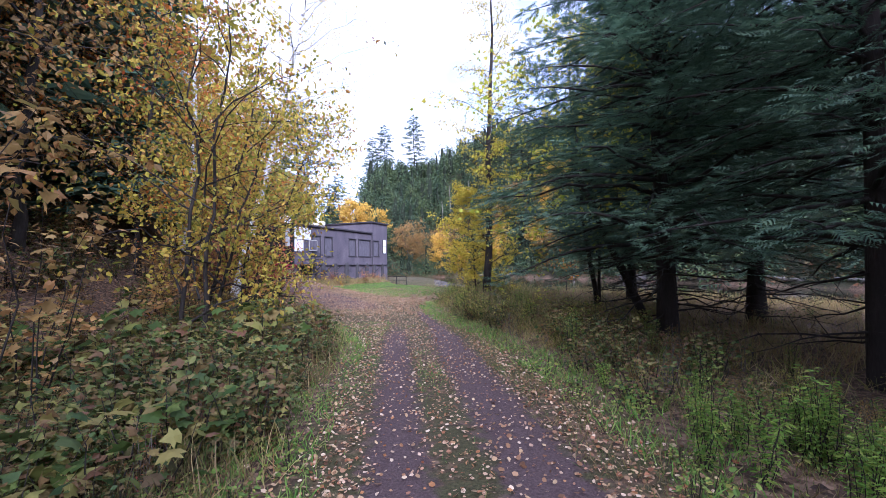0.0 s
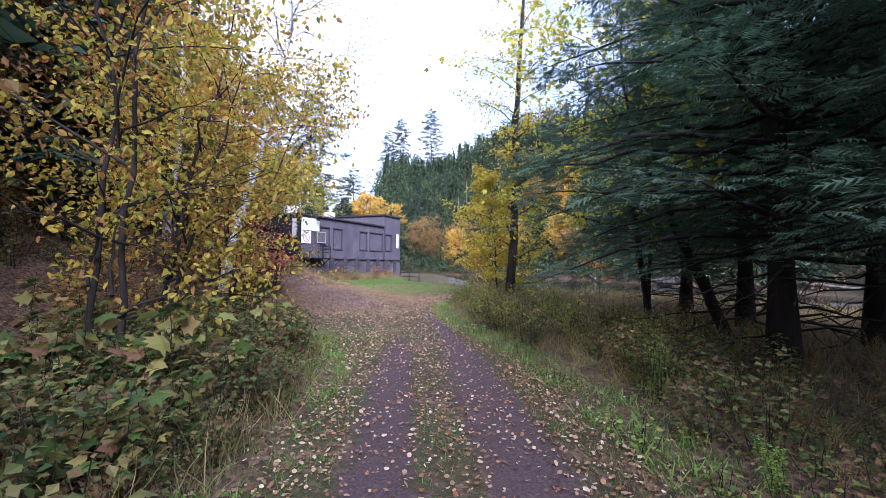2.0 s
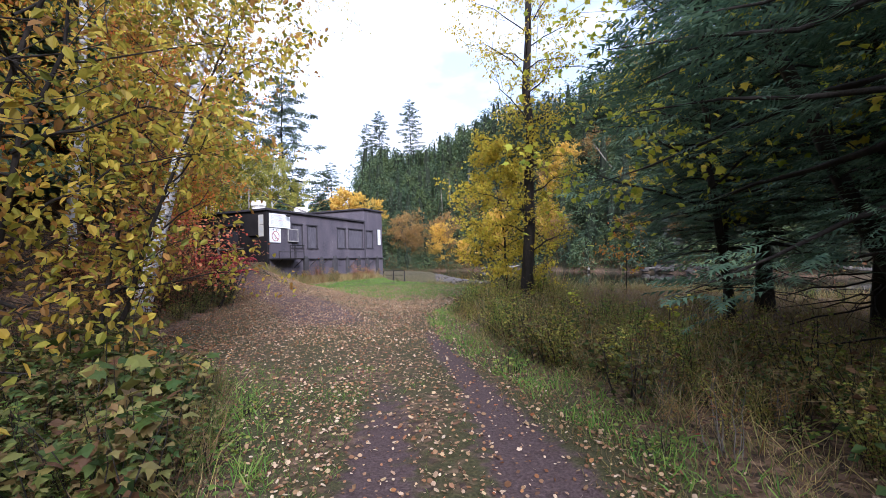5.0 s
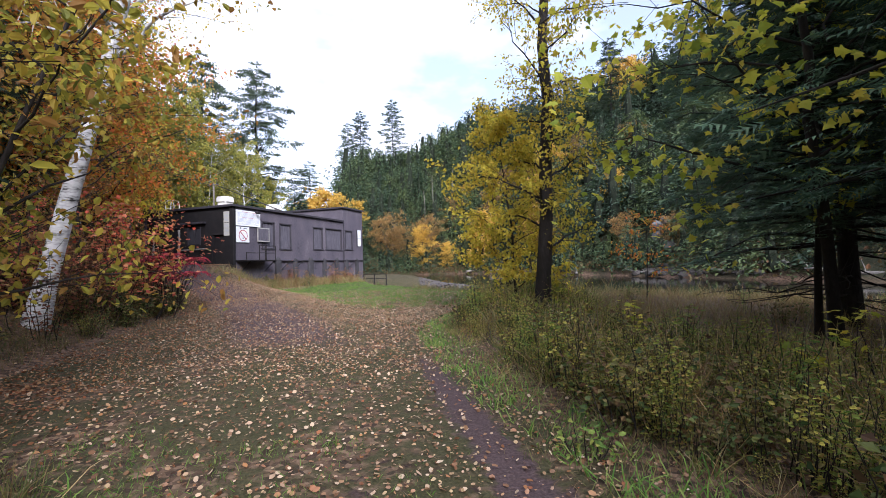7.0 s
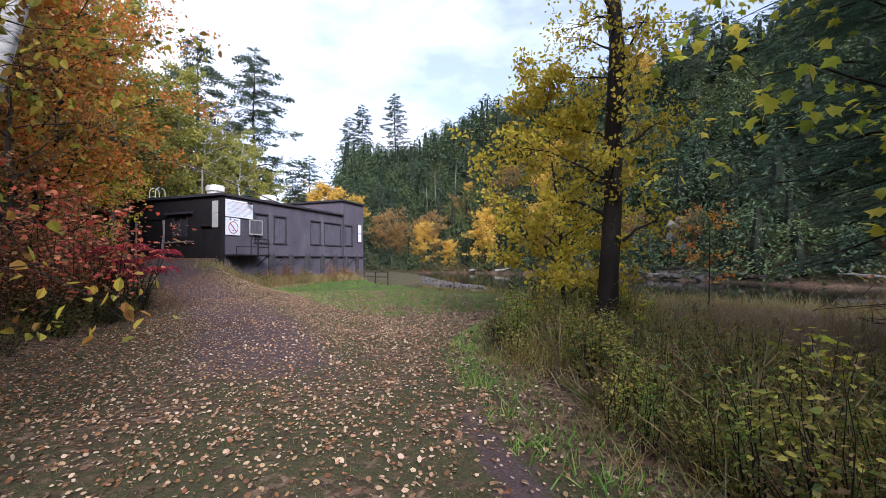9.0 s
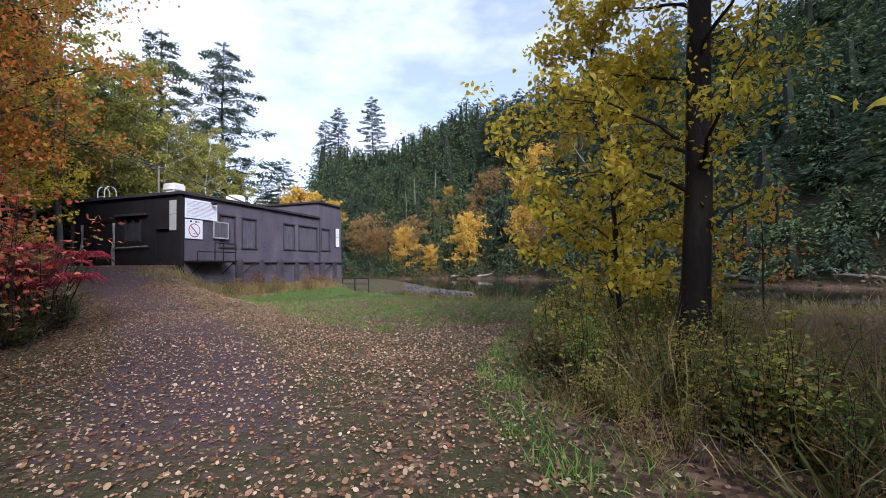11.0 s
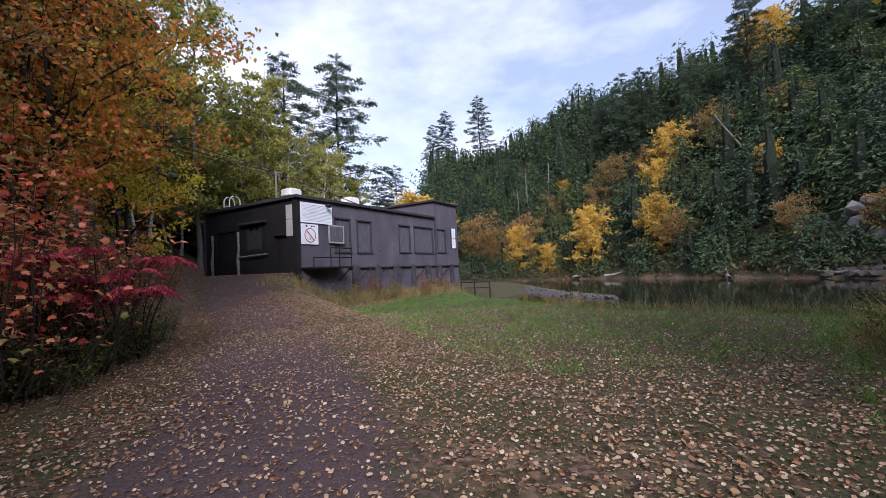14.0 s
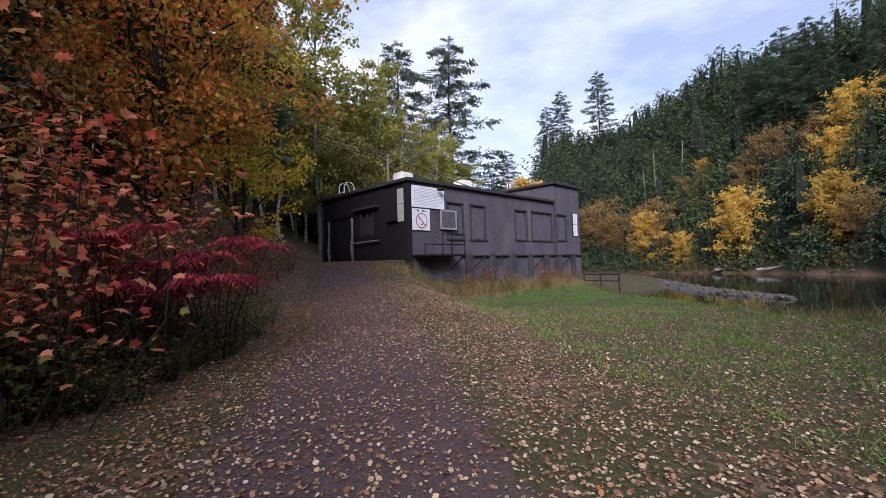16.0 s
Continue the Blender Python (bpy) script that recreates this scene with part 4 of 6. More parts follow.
def conifer(label, category, at, tall, girth, crown_from, reach, needle, whorls, per, spray, droop=0.25, density=16, dead=0, shape=None, name="conifer_tree", bark=None, point=0.75, uneven=0.2):
    """A needle tree: straight trunk, tiers of branches, each with flat sprays of needles."""
    wood, crown = Geo(), Geo()
    twigs = wood
    line = bent((0, 0, -0.3), (0, 0, tall), 10, tall * 0.003)
    rad = girth * np.linspace(1, 0.06, 10)
    rad[0] *= 1.4
    tube(wood, line, rad, 10)
    P, W, U, S = [], [], [], []
    for k in range(whorls):
        f = k / (whorls - 1)
        z = crown_from + (tall - crown_from) * f ** 0.9 * 0.985
        for q in range(per):
            az = q * 6.283 / per + k * 1.1 + rng.uniform(-0.35, 0.35)
            far = reach * (1 - f) ** point * rng.uniform(1 - uneven * 1.6, 1 + uneven) + 0.25
            out = np.array([math.cos(az), math.sin(az), 0])
            p0 = np.array([0, 0, z + rng.uniform(-0.15, 0.15)])
            end = p0 + out * far + (0, 0, far * rng.uniform(-droop, 0.12))
            br = bent(p0, end, 7, far * 0.02, -far * 0.05)
            tube(twigs, br, np.linspace(0.012 + 0.012 * far, 0.004, 7), 4)
            n = int(density * far * rng.uniform(0.8, 1.2)) + 4
            s = 1 - 0.82 * rng.random(n) ** 1.4
            b0 = np.stack([np.interp(s, np.linspace(0, 1, 7), br[:, c]) for c in range(3)], -1)
            sd = np.where(rng.random(n) < 0.5, -1, 1)[:, None]
            across = np.array([-out[1], out[0], 0])
            mix = rng.uniform(0.25, 1.0, n)[:, None]
            way = out * mix + across * sd * (1.15 - mix) + np.array([0, 0, 1]) * rng.uniform(-0.35, 0.1, n)[:, None]
            off = across * sd * rng.uniform(0, 0.32, n)[:, None] * far * (1 - 0.7 * s[:, None]) * 0.6
            P.append(b0 + off + rng.normal(0, 0.035 * far, (n, 3)) * (0.5, 0.5, 1))
            W.append(way)
            U.append(np.array([0, 0, 1]) + rng.normal(0, 0.36, (n, 3)))
            S.append(spray * rng.uniform(0.6, 1.25, n) * (0.6 + 0.4 * min(1, far)))
    scatter(crown, shape or FROND, np.concatenate(P), np.concatenate(W), np.concatenate(U), np.concatenate(S))
    for k in range(dead):
        z, az = rng.uniform(0.5, crown_from + 0.6), rng.uniform(0, 6.28)
        far = reach * rng.uniform(0.3, 0.75)
        end = (math.cos(az) * far, math.sin(az) * far, z - far * rng.uniform(0.0, 0.3))
        br = bent((0, 0, z), end, 6, far * 0.03)
        tube(twigs, br, np.linspace(0.022, 0.004, 6), 4)
        for q in range(5):
            a = br[1 + q]
            tube(twigs, bent(a, a + unit(rng.normal(0, 1, 3) + unit(np.array(end)) * 0.8) * rng.uniform(0.25, 0.7), 3, 0.02), [0.008, 0.005, 0.002], 3)
    t = tagged(new(name), label, category)
    obj("trunk", wood.mesh("trunk", bark or M_BARK, True), t)
    obj("crown", crown.mesh("crown", needle), t)
    t.matrix_basis = pose(at[0], at[1], hz(*at[:2]))
    return t


def again(t, x, y, size=1.0, turn=0.0, label="", sink=0.0):
    c = copy_thing(t, pose(x, y, hz(x, y) - sink, 0, 0, turn) @ Matrix.Scale(size, 4))
    if label:
        c["label"] = label
    return c


# the dark hemlocks beside the lane
HEM = "dark green hemlock with low drooping boughs"
h1 = conifer(HEM + " and a stout trunk", "conifer", (6.4, 9.3), 15, 0.2, 2.0, 3.8, F_HEMLOCK, 32, 8, 0.26, 0.24, 42, dead=26, uneven=0.22)
h2 = conifer(HEM + " behind the grass verge", "conifer", (9.6, 14.1), 16, 0.2, 2.3, 3.6, F_HEMLOCK, 30, 7, 0.28, 0.24, 36, dead=22, uneven=0.22)
for x, y, s, r in ((10.4, 11.4, 1.05, 40), (6.9, 5.4, 0.85, 200)):
    again(h2, x, y, s, r)
for x, y, s, r in ((10.1, 17.3, 0.95, 130),):
    again(h1, x, y, s, r)
# unseen hemlocks behind the lane's start, added to shade verge and brush
for x, y, s, r in ((8.2, -1.5, 0.95, 90), (-7.5, -4.0, 0.9, 300), (9.0, -8.0, 1.0, 10)):
    again(h2, x, y, s, r)
slim = conifer("slim young hemlock with a thin bare lower stem", "conifer", (8.2, 16.35), 7, 0.07, 2.2, 1.5, F_HEMLOCK, 16, 5, 0.34, 0.3, 20, dead=8)
lean = tagged(new("leaning_trunk"), "dead leaning trunk propped in the hemlock boughs", "dead tree")
g = tube(Geo(), bent((0, 0, -0.2), (-2.0, 0.5, 4.6), 8, 0.03), np.linspace(0.13, 0.07, 8), 8)
obj("trunk", g.mesh("trunk", M_BARK, True), lean)
g = Geo()
for k in range(9):
    a = np.array([-0.2 - 0.17 * k, 0.05 * k, 0.6 + 0.4 * k])
    tube(g, bent(a, a + rng.normal(0, 0.45, 3), 4, 0.02), [0.02, 0.012, 0.008, 0.003], 4)
tagged(obj("dead_boughs", g.mesh("dead_boughs", M_BARK, True), lean), kind="stuff")
lean.matrix_basis = pose(7.5, 11.7, hz(7.5, 11.7))

# the cherry and its neighbours on the verge
broadleaf("tall dark-barked tree with thinning yellow leaves", "tree", (4.7, 20.0), 15, 0.19, 2.0, 1.6, F_YELLOW, 9000, 0.085, M_BARK, (0.45, -0.9), 1, 44, LEAF4, 0.6, wob=0.006, face=(0, -0.6, 0.5), limb=0.2)
broadleaf("bright yellow-green sapling beside the dark tree", "tree", (4.35, 21.0), 5.4, 0.05, 1.0, 1.45, F_YELLOW, 7000, 0.105, M_BARK, (-0.35, 0.2), 1, 26, LEAF4, face=(0, -0.6, 0.5))
broadleaf("maple with large yellow-green leaves on long boughs", "tree", (7.9, 15.7), 10.0, 0.1, 2.4, 3.2, F_YGREEN, 4000, 0.15, M_BARK, (-1.2, -0.6), 1, 26, MAPLE)
broadleaf("slender sapling with sparse orange leaves near the river", "sapling", (9.8, 23.6), 3.2, 0.025, 1.0, 0.8, F_ORANGE, 380, 0.1, M_BARK, (0.1, 0), 1, 10, LEAF4)
broadleaf("small gold-leaved bush on the verge", "bush", (5.7, 22.6), 2.6, 0.03, 0.5, 0.8, F_YELLOW, 1100, 0.09, M_BARK, (0, 0), 4, 12, LEAF4, name="bush")

# left of the lane: sapling, birches, hillside maples
broadleaf("slender multi-stemmed maple sapling with yellow-green leaves", "tree", (-3.7, 9.6), 7.2, 0.075, 1.0, 2.2, F_MIXED, 3200, 0.105, M_BARK, (1.3, 0.2), 2, 26, LEAF4, 0.2, wob=0.012)
broadleaf("young maple with brownish yellow leaves overhanging the lane", "tree", (-4.9, 12.6), 8.2, 0.08, 1.4, 2.6, F_MIXED, 6500, 0.12, M_BARK, (0.9, 0), 2, 26, LEAF4, 0.2)
broadleaf("maple with golden leaves in front of the leaning birch", "tree", (-4.9, 15.4), 7.6, 0.07, 1.2, 2.3, F_MIXED, 7000, 0.115, M_BARK, (0.7, 0), 2, 30, LEAF4)
birch = broadleaf("leaning white birch with thin pale foliage high up", "birch", (-6.7, 20.4), 15, 0.21, 6.2, 3.0, F_YELLOW, 8000, 0.075, M_BIRCH, (3.5, 0.2), 1, 34, LEAF2, 0.2, wob=0.0015)
broadleaf("grey-white birch on the slope", "birch", (-9.6, 21.5), 17, 0.16, 7.0, 2.6, F_YELLOW, 4200, 0.08, M_BIRCH, (1.4, -0.2), 1, 20, LEAF2, 0.2)
broadleaf("orange-red maple at the bend of the drive", "tree", (-10.9, 29.6), 11.5, 0.13, 1.2, 3.3, F_ORANGE, 24000, 0.13, M_BARK, (0.2, -0.2), 2, 40, LEAF2, face=(0, -0.6, 0.5))
broadleaf("orange maple on the slope above the drive", "tree", (-11.2, 26.0), 12, 0.14, 2.0, 3.4, F_ORANGE, 11000, 0.11, M_BARK, (0.5, 0), 2, 28, LEAF2, face=(0, -0.6, 0.5))
broadleaf("yellow maple leaning over the drive by the mill", "tree", (-12.5, 34.3), 9.0, 0.1, 1.2, 2.2, F_YELLOW, 9000, 0.13, M_BARK, (0.8, -0.3), 2, 24, LEAF4, face=(0, -0.6, 0.5))
br1 = broadleaf("maple with withered brown-orange leaves on the slope", "tree", (-7.6, 7.0), 10, 0.12, 1.6, 3.2, F_BROWN, 5200, 0.15, M_BARK, (0.6, 0.3), 2, 22, LEAF2)
br2 = broadleaf("tall maple with browning yellow leaves on the slope", "tree", (-9.4, 12.8), 12.5, 0.15, 2.4, 3.4, F_BROWN, 5200, 0.15, M_BARK, (0.7, 0), 1, 22, LEAF2)
br3 = broadleaf("maple with orange and gold leaves on the slope", "tree", (-8.8, 17.0), 11, 0.12, 1.8, 3.0, F_ORANGE, 5200, 0.15, M_BARK, (0.4, 0), 2, 22, LEAF2)
for t, spots in ((br1, ((-10.5, 3.5, 1.1), (-13, 9.5, 1.3), (-7.2, 1.6, 0.8), (-14, 17, 1.2))), (br2, ((-12.5, 5.5, 1.1), (-15.5, 13, 1.2), (-13, 21.5, 1.1), (-8.2, 24.2, 0.55))),
                 (br3, ((-14.5, 31, 1.1), (-18, 20, 1.2), (-17, 36, 1.0), (-12.3, 15, 1.0)))):
    for x, y, s in spots:
        again(t, x, y, s, (x * 77 + y * 31) % 360)
# unseen maples farther back, not on the slope: added to keep sun off the near lane
for t, x, y, s in ((br2, -4.6, -6.5, 1.2), (br1, 5.6, -7.5, 1.3), (br2, -3.6, -13, 1.3), (br3, 5.2, -14, 1.4), (br2, 6.5, -20, 1.4), (br1, -6.5, -19, 1.5), (br2, -2.6, -24, 1.3), (br3, 1.5, -30, 1.5)):
    again(t, x, y, s, (x * 77 + y * 31) % 360)
dk = conifer("dark hemlock standing in the shade of the slope", "conifer", (-11, 17.5), 14, 0.17, 1.2, 3.0, F_HEMLOCK, 22, 6, 0.66, 0.25, 9, shape=BOUGH)
for x, y, s in ((-10.6, 7.8, 1.0), (-13.2, 13.2, 1.2), (-15.5, 19.5, 1.2), (-12.5, 23.5, 0.95), (-15.8, 27.5, 1.1), (-17.5, 8, 1.3), (-19, 32, 1.2), (12.2, 2.5, 1.1),
                (-16.5, 33.5, 1.5), (-18.5, 24, 1.7)):
    again(dk, x, y, s, (x * 53 + y * 17) % 360)

# behind the mill: white pines, pale birches and yellowing trees
p1 = conifer("tall white pine with open tiers of boughs behind the mill", "pine", (-15.6, 74.7), 31, 0.35, 9, 5.6, F_PINE, 18, 4, 1.1, 0.0, 9, shape=TUFT, name="pine_tree", point=0.55, uneven=0.35)
again(p1, -24.5, 79, 1.0, 70, "tall slender white pine behind the mill")
again(p1, -11.5, 80, 0.5, 220, "smaller pine beside the tall one")
for x, y, s in ((-14, 66, 0.42), (-17.5, 70, 0.5), (-12, 88, 0.6)):
    again(dk, x, y, s * 1.7, x * 31 % 360, "dark conifer behind the mill")
yb = broadleaf("yellowing birch with a thin white stem behind the mill", "birch", (-17.5, 62), 15, 0.12, 3.0, 2.4, F_OLIVE, 4600, 0.17, M_BIRCH, (0.3, 0), 1, 24, LEAF2, 0.1)
for x, y, s in ((-22, 60, 1.05), (-20, 66, 1.1), (-25.5, 57, 1.1), (-29, 60, 1.2), (-23, 50, 1.0), (-27, 48, 1.1), (-31, 54, 1.2), (-20.5, 45, 0.9)):
    again(yb, x, y, s, (x * 91) % 360)
for x, y, s in ((-26, 66, 1.4), (-31, 66, 1.5), (-36, 60, 1.4), (-35, 50, 1.4), (-29, 42, 1.2), (-24, 38, 1.1), (-33, 44, 1.3), (-38, 70, 1.5), (-22, 86, 1.2), (-28, 92, 1.3), (-40, 80, 1.5)):
    again(dk, x, y, s, (x * 31) % 360)
gy = broadleaf("olive-yellow poplar with dense foliage behind the mill", "tree", (-14.6, 68), 16, 0.14, 2.5, 2.5, F_OLIVE, 9000, 0.22, M_BARKGREY, (0.2, 0), 1, 34, LEAF2, 0.1)
for x, y, s in ((-18, 70, 1.1), (-22, 67, 1.15), (-12.7, 71, 0.85), (-26, 64, 1.2), (-20, 58, 0.95), (-24.5, 54, 1.0), (-30, 57, 1.2)):
    again(gy, x, y, s, (x * 91) % 360)
for x, y, s in ((-15.5, 67, 1.15), (-19.5, 72, 1.35), (-21, 63, 1.15), (-24, 68, 1.3)):
    again(yb, x, y, s, (x * 91) % 360)
for x, y, s in ((-16, 82, 1.1), (-20, 80, 1.4), (-24, 76, 1.4), (-28, 74, 1.5), (-11.5, 76, 0.8), (-13, 96, 0.9), (-9.5, 100, 0.7)):
    again(dk, x, y, s, (x * 31) % 360, "dark conifer behind the mill")
for x, y, s in ((-21.5, 53, 1.5), (-24.5, 49, 1.45), (-19, 60, 1.25)):
    again(gy, x, y, s, (x * 57) % 360, "tall olive-yellow tree on the slope beside the mill")
gd = broadleaf("golden maple by the river", "tree", (22.5, 96), 11.5, 0.16, 1.2, 3.0, F_GOLD, 5500, 0.36, M_BARK, (0, 0), 1, 34, LEAF2, name="tree", face=(0, -0.6, 0.5))
for x, y, s, lb in ((11, 105, 0.85, "yellow maple on the far bank"), (30, 86.5, 0.85, "golden maple leaning over the far bank"), (38, 97, 1.0, "gold maple halfway up the hillside"), (34.5, 95, 0.8, "gold maple on the hillside above the bank"),
                    (58, 99, 1.15, "bright yellow maple high on the hillside"), (-9, 108, 1.5, "orange-gold maple beyond the mill"), (-14, 112, 1.4, "yellow maple beyond the mill"), (-4, 116, 0.9, "gold maple beyond the mill"),
                    (29, 112, 0.45, "small gold tree on the hillside"), (41, 78, 0.6, "gold tree among the dark conifers"), (24, 118, 0.5, "yellow tree below the ridge"), (46, 98, 0.55, "yellow tree near the ridge"), (16, 102, 0.5, "small yellow tree at the waterline")):
    again(gd, x, y, s, (x * 47) % 360, lb)
bz = broadleaf("half-bare russet tree on the far bank", "tree", (4.5, 107), 11, 0.15, 2, 3.6, F_BROWN, 4200, 0.34, M_BARKGREY, (0, 0), 2, 30, LEAF2, name="tree")
for x, y, s in ((14, 106, 0.9), (31, 106, 0.95), (7.5, 106, 0.8), (31, 83, 0.6), (37, 68, 0.5), (38.5, 60, 0.45), (27, 104, 0.85), (36, 99, 0.8), (44, 92, 0.85), (20, 112, 0.7), (48, 84, 0.7)):
    again(bz, x, y, s, (x * 47) % 360)
# skyline pines of the far hill
for x, y, s in ((7, 146, 0.62), (-3, 150, 0.55), (-7, 149, 0.5), (-15, 122, 0.66), (36, 112, 0.62), (40, 112, 0.55), (52, 96, 0.6), (33, 118, 0.45), (60, 84, 0.5), (46, 104, 0.45)):
    again(p1, x, y, s * 1.2, (x * 83) % 360, "white pine on the ridge of the far hill")


SPRIG = (np.array([(0, 0, 0), (0.5, 0.2, -0.03), (1.15, 0.0, -0.25), (0.45, -0.22, -0.03)]), np.array([(0, 2, 1), (0, 3, 2)]))


def far_woods():
    """The wooded hill across the river: many conifers in one sheet of foliage."""
    kinds, stems = [Geo(), Geo(), Geo()], Geo()
    xs, ys = rng.uniform(-70, 105, 16000), rng.uniform(-10, 190, 16000)
    df, _ = line_near(xs, ys, FAR_SHORE)
    ok = inside(xs, ys, FAR_SIDE) & (df > 0.8) & (df < 80) & (np.hypot(xs - 12, ys - 112) > 5) & ~((ys < 10) & (df > 45)) & ~((xs < -9) & (ys > 90))
    xs, ys, df = xs[ok], ys[ok], df[ok]
    keep, taken = [], set()
    for k in range(len(xs)):
        cell = (int(xs[k] // 3.9), int(ys[k] // 3.9))
        if cell not in taken:
            taken.add(cell)
            keep.append(k)
    xs, ys, df = xs[keep], ys[keep], df[keep]
    zs = height(xs, ys)
    for x, y, z, d in zip(xs, ys, zs, df):
        tall = rng.choice((6, 8, 10, 13), p=(0.25, 0.35, 0.3, 0.1)) * rng.uniform(0.8, 1.15) * (0.6 if d < 6 else 1)
        # broad hemlocks and cedars with blunt tops, a few spires among them
        spire = rng.random() < 0.07
        wide = tall ** 0.7 * (rng.uniform(0.5, 0.7) if spire else rng.uniform(1.05, 1.6))
        blunt = rng.uniform(0.8, 1.0) if spire else rng.uniform(0.6, 0.85)
        near = y > 25 and d < 34
        nb, per = (84, 9) if near else (50, 5)
        fb = ((np.arange(nb) + rng.random(nb)) / nb) ** 1.1
        ab = np.arange(nb) * 2.4 + rng.normal(0, 0.3, nb)
        rb = wide * (1 - fb) ** blunt * np.minimum(1, 0.55 + 2.5 * fb) * rng.uniform(0.5, 1.2, nb) + 0.15
        f, az, rr = np.repeat(fb, per), np.repeat(ab, per) + rng.normal(0, 0.2, nb * per), np.repeat(rb, per)
        n = nb * per
        s = rng.uniform(0.4, 1.08, n)
        r = rr * s
        pos = np.stack([x + r * np.cos(az), y + r * np.sin(az), z + 0.3 + f * tall * 0.97 - 0.22 * r * s + rng.normal(0, 0.16, n)], -1)
        way = np.stack([np.cos(az), np.sin(az), rng.uniform(-0.6, 0.2, n)], -1) + rng.normal(0, 0.5, (n, 3)) * (1, 1, 0.4)
        up = np.array([0, 0, 1.0]) + rng.normal(0, 0.45, (n, 3))
        scatter(kinds[int(rng.choice(3, p=(0.45, 0.2, 0.35)))], SPRIG, pos, way, up, (0.5 if near and d < 7 else 0.72 if near else 1.1) * rng.uniform(0.55, 1.3, n) * (1.05 - 0.4 * f))
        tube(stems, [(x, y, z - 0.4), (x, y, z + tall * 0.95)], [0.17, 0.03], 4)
        # opaque core, coloured near black to stand in for shade inside the crown
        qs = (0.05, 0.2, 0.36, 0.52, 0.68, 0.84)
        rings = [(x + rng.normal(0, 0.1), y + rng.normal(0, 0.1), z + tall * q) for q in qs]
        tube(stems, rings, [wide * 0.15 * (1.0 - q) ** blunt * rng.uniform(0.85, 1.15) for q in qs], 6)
    t = tagged(new("far_woods"), "dense dark green conifer forest covering the far hillside", "forest", kind="stuff")
    obj("stems", stems.mesh("stems", M_INNERSHADE), t)
    for g, mat in zip(kinds, (F_FARWOOD, F_FARCEDAR, F_FARDARK)):
        obj("boughs", g.mesh("boughs", mat), t)


far_woods()


def bank_brush():
    """Low olive and russet brush on the far bank, above the waterline."""
    n = 9000
    t = 2.2 + 6.6 * rng.random(n // 30)
    k = np.repeat(t, 30)
    p = np.stack([np.interp(k, np.arange(len(FAR_SHORE)), FAR_SHORE[:, c]) for c in (0, 1)], -1)
    off = np.repeat(rng.uniform(0.0, 5.5, n // 30), 30)
    p = p + np.array([0.8, 0.6]) * off[:, None] + rng.normal(0, 0.7, p.shape)
    z = np.maximum(height(p[:, 0], p[:, 1]), -0.75) + rng.random(n) ** 1.5 * 1.3
    g = Geo()
    scatter(g, LEAF4, np.c_[p, z], ball(n) + (0, 0, 0.3), ball(n) + (-0.4, -0.6, 0.6), rng.uniform(0.2, 0.5, n))
    tagged(obj("bank_brush", g.mesh("bank_brush", F_BANK)), "olive and russet brush along the far waterline", "undergrowth", kind="stuff")


F_BANK = foliage("leaf_bank", [(0.035, 0.06, 0.02), (0.07, 0.085, 0.03), (0.13, 0.1, 0.045), (0.15, 0.07, 0.035), (0.09, 0.1, 0.035)], 0.3)
bank_brush()

M_CRAG = surface("pale_rock", [(0.07, 0.068, 0.065), (0.16, 0.155, 0.15), (0.28, 0.27, 0.26)], 1.5, 0.9, 0.8, fine=8)
CRAG = [stone_mesh(20 + k) for k in range(3)]
for me in CRAG:
    me.materials[0] = M_CRAG

# pale rock and dead trunks on the far hillside
crag = tagged(new("rock_outcrop"), "pale grey rock outcrop low on the far hillside", "rock")
for k, (x, y, z, s) in enumerate(((37.2, 61.5, 4.2, 1.5), (38.0, 60.5, 3.0, 1.7), (37.8, 62.3, 5.6, 1.3), (38.5, 61.8, 6.4, 1.1), (37.0, 62.8, 2.6, 1.2))):
    st = obj("rock_block", CRAG[k % 3], crag)
    st.matrix_basis = pose(x, y, z, 10 * k, 70 - 12 * k, 40 * k) @ Matrix.Scale(s * 0.75, 4)
for x, y, ln, tilt in ((34, 96, 9, 8), (44, 84, 10, 40), (20, 118, 12, 4), (16, 121, 11, 2), (40, 99, 8, 28), (50, 90, 11, 12), (13.5, 117, 10, 3)):
    g = tube(Geo(), bent((0, 0, -0.3), (ln * math.sin(radians(tilt)), 0, ln * math.cos(radians(tilt))), 7, 0.06), np.linspace(0.2, 0.06, 7), 6)
    t = tagged(obj("dead_trunk", g.mesh("dead_trunk", M_DEADWOOD, True)), "bare grey dead trunk among the hillside trees", "dead tree", "dead trunks")
    t.matrix_basis = pose(x, y, hz(x, y) + 3, 0, 0, x * 37 % 360)
    t.matrix_basis.translation.z = hz(x, y)

# ---- undergrowth ----
BLADE = (np.array([(0, 0.018, 0), (0, -0.018, 0), (0.6, 0.014, 0.08), (0.6, -0.014, 0.08), (0.92, 0, 0.36)]), np.array([(0, 1, 3), (0, 3, 2), (2, 3, 4)]))
NARROW = (np.array([(0, 0, 0), (0.45, 0.15, 0.05), (1, 0, -0.12), (0.45, -0.15, 0.05)]), np.array([(0, 2, 1), (0, 3, 2)]))


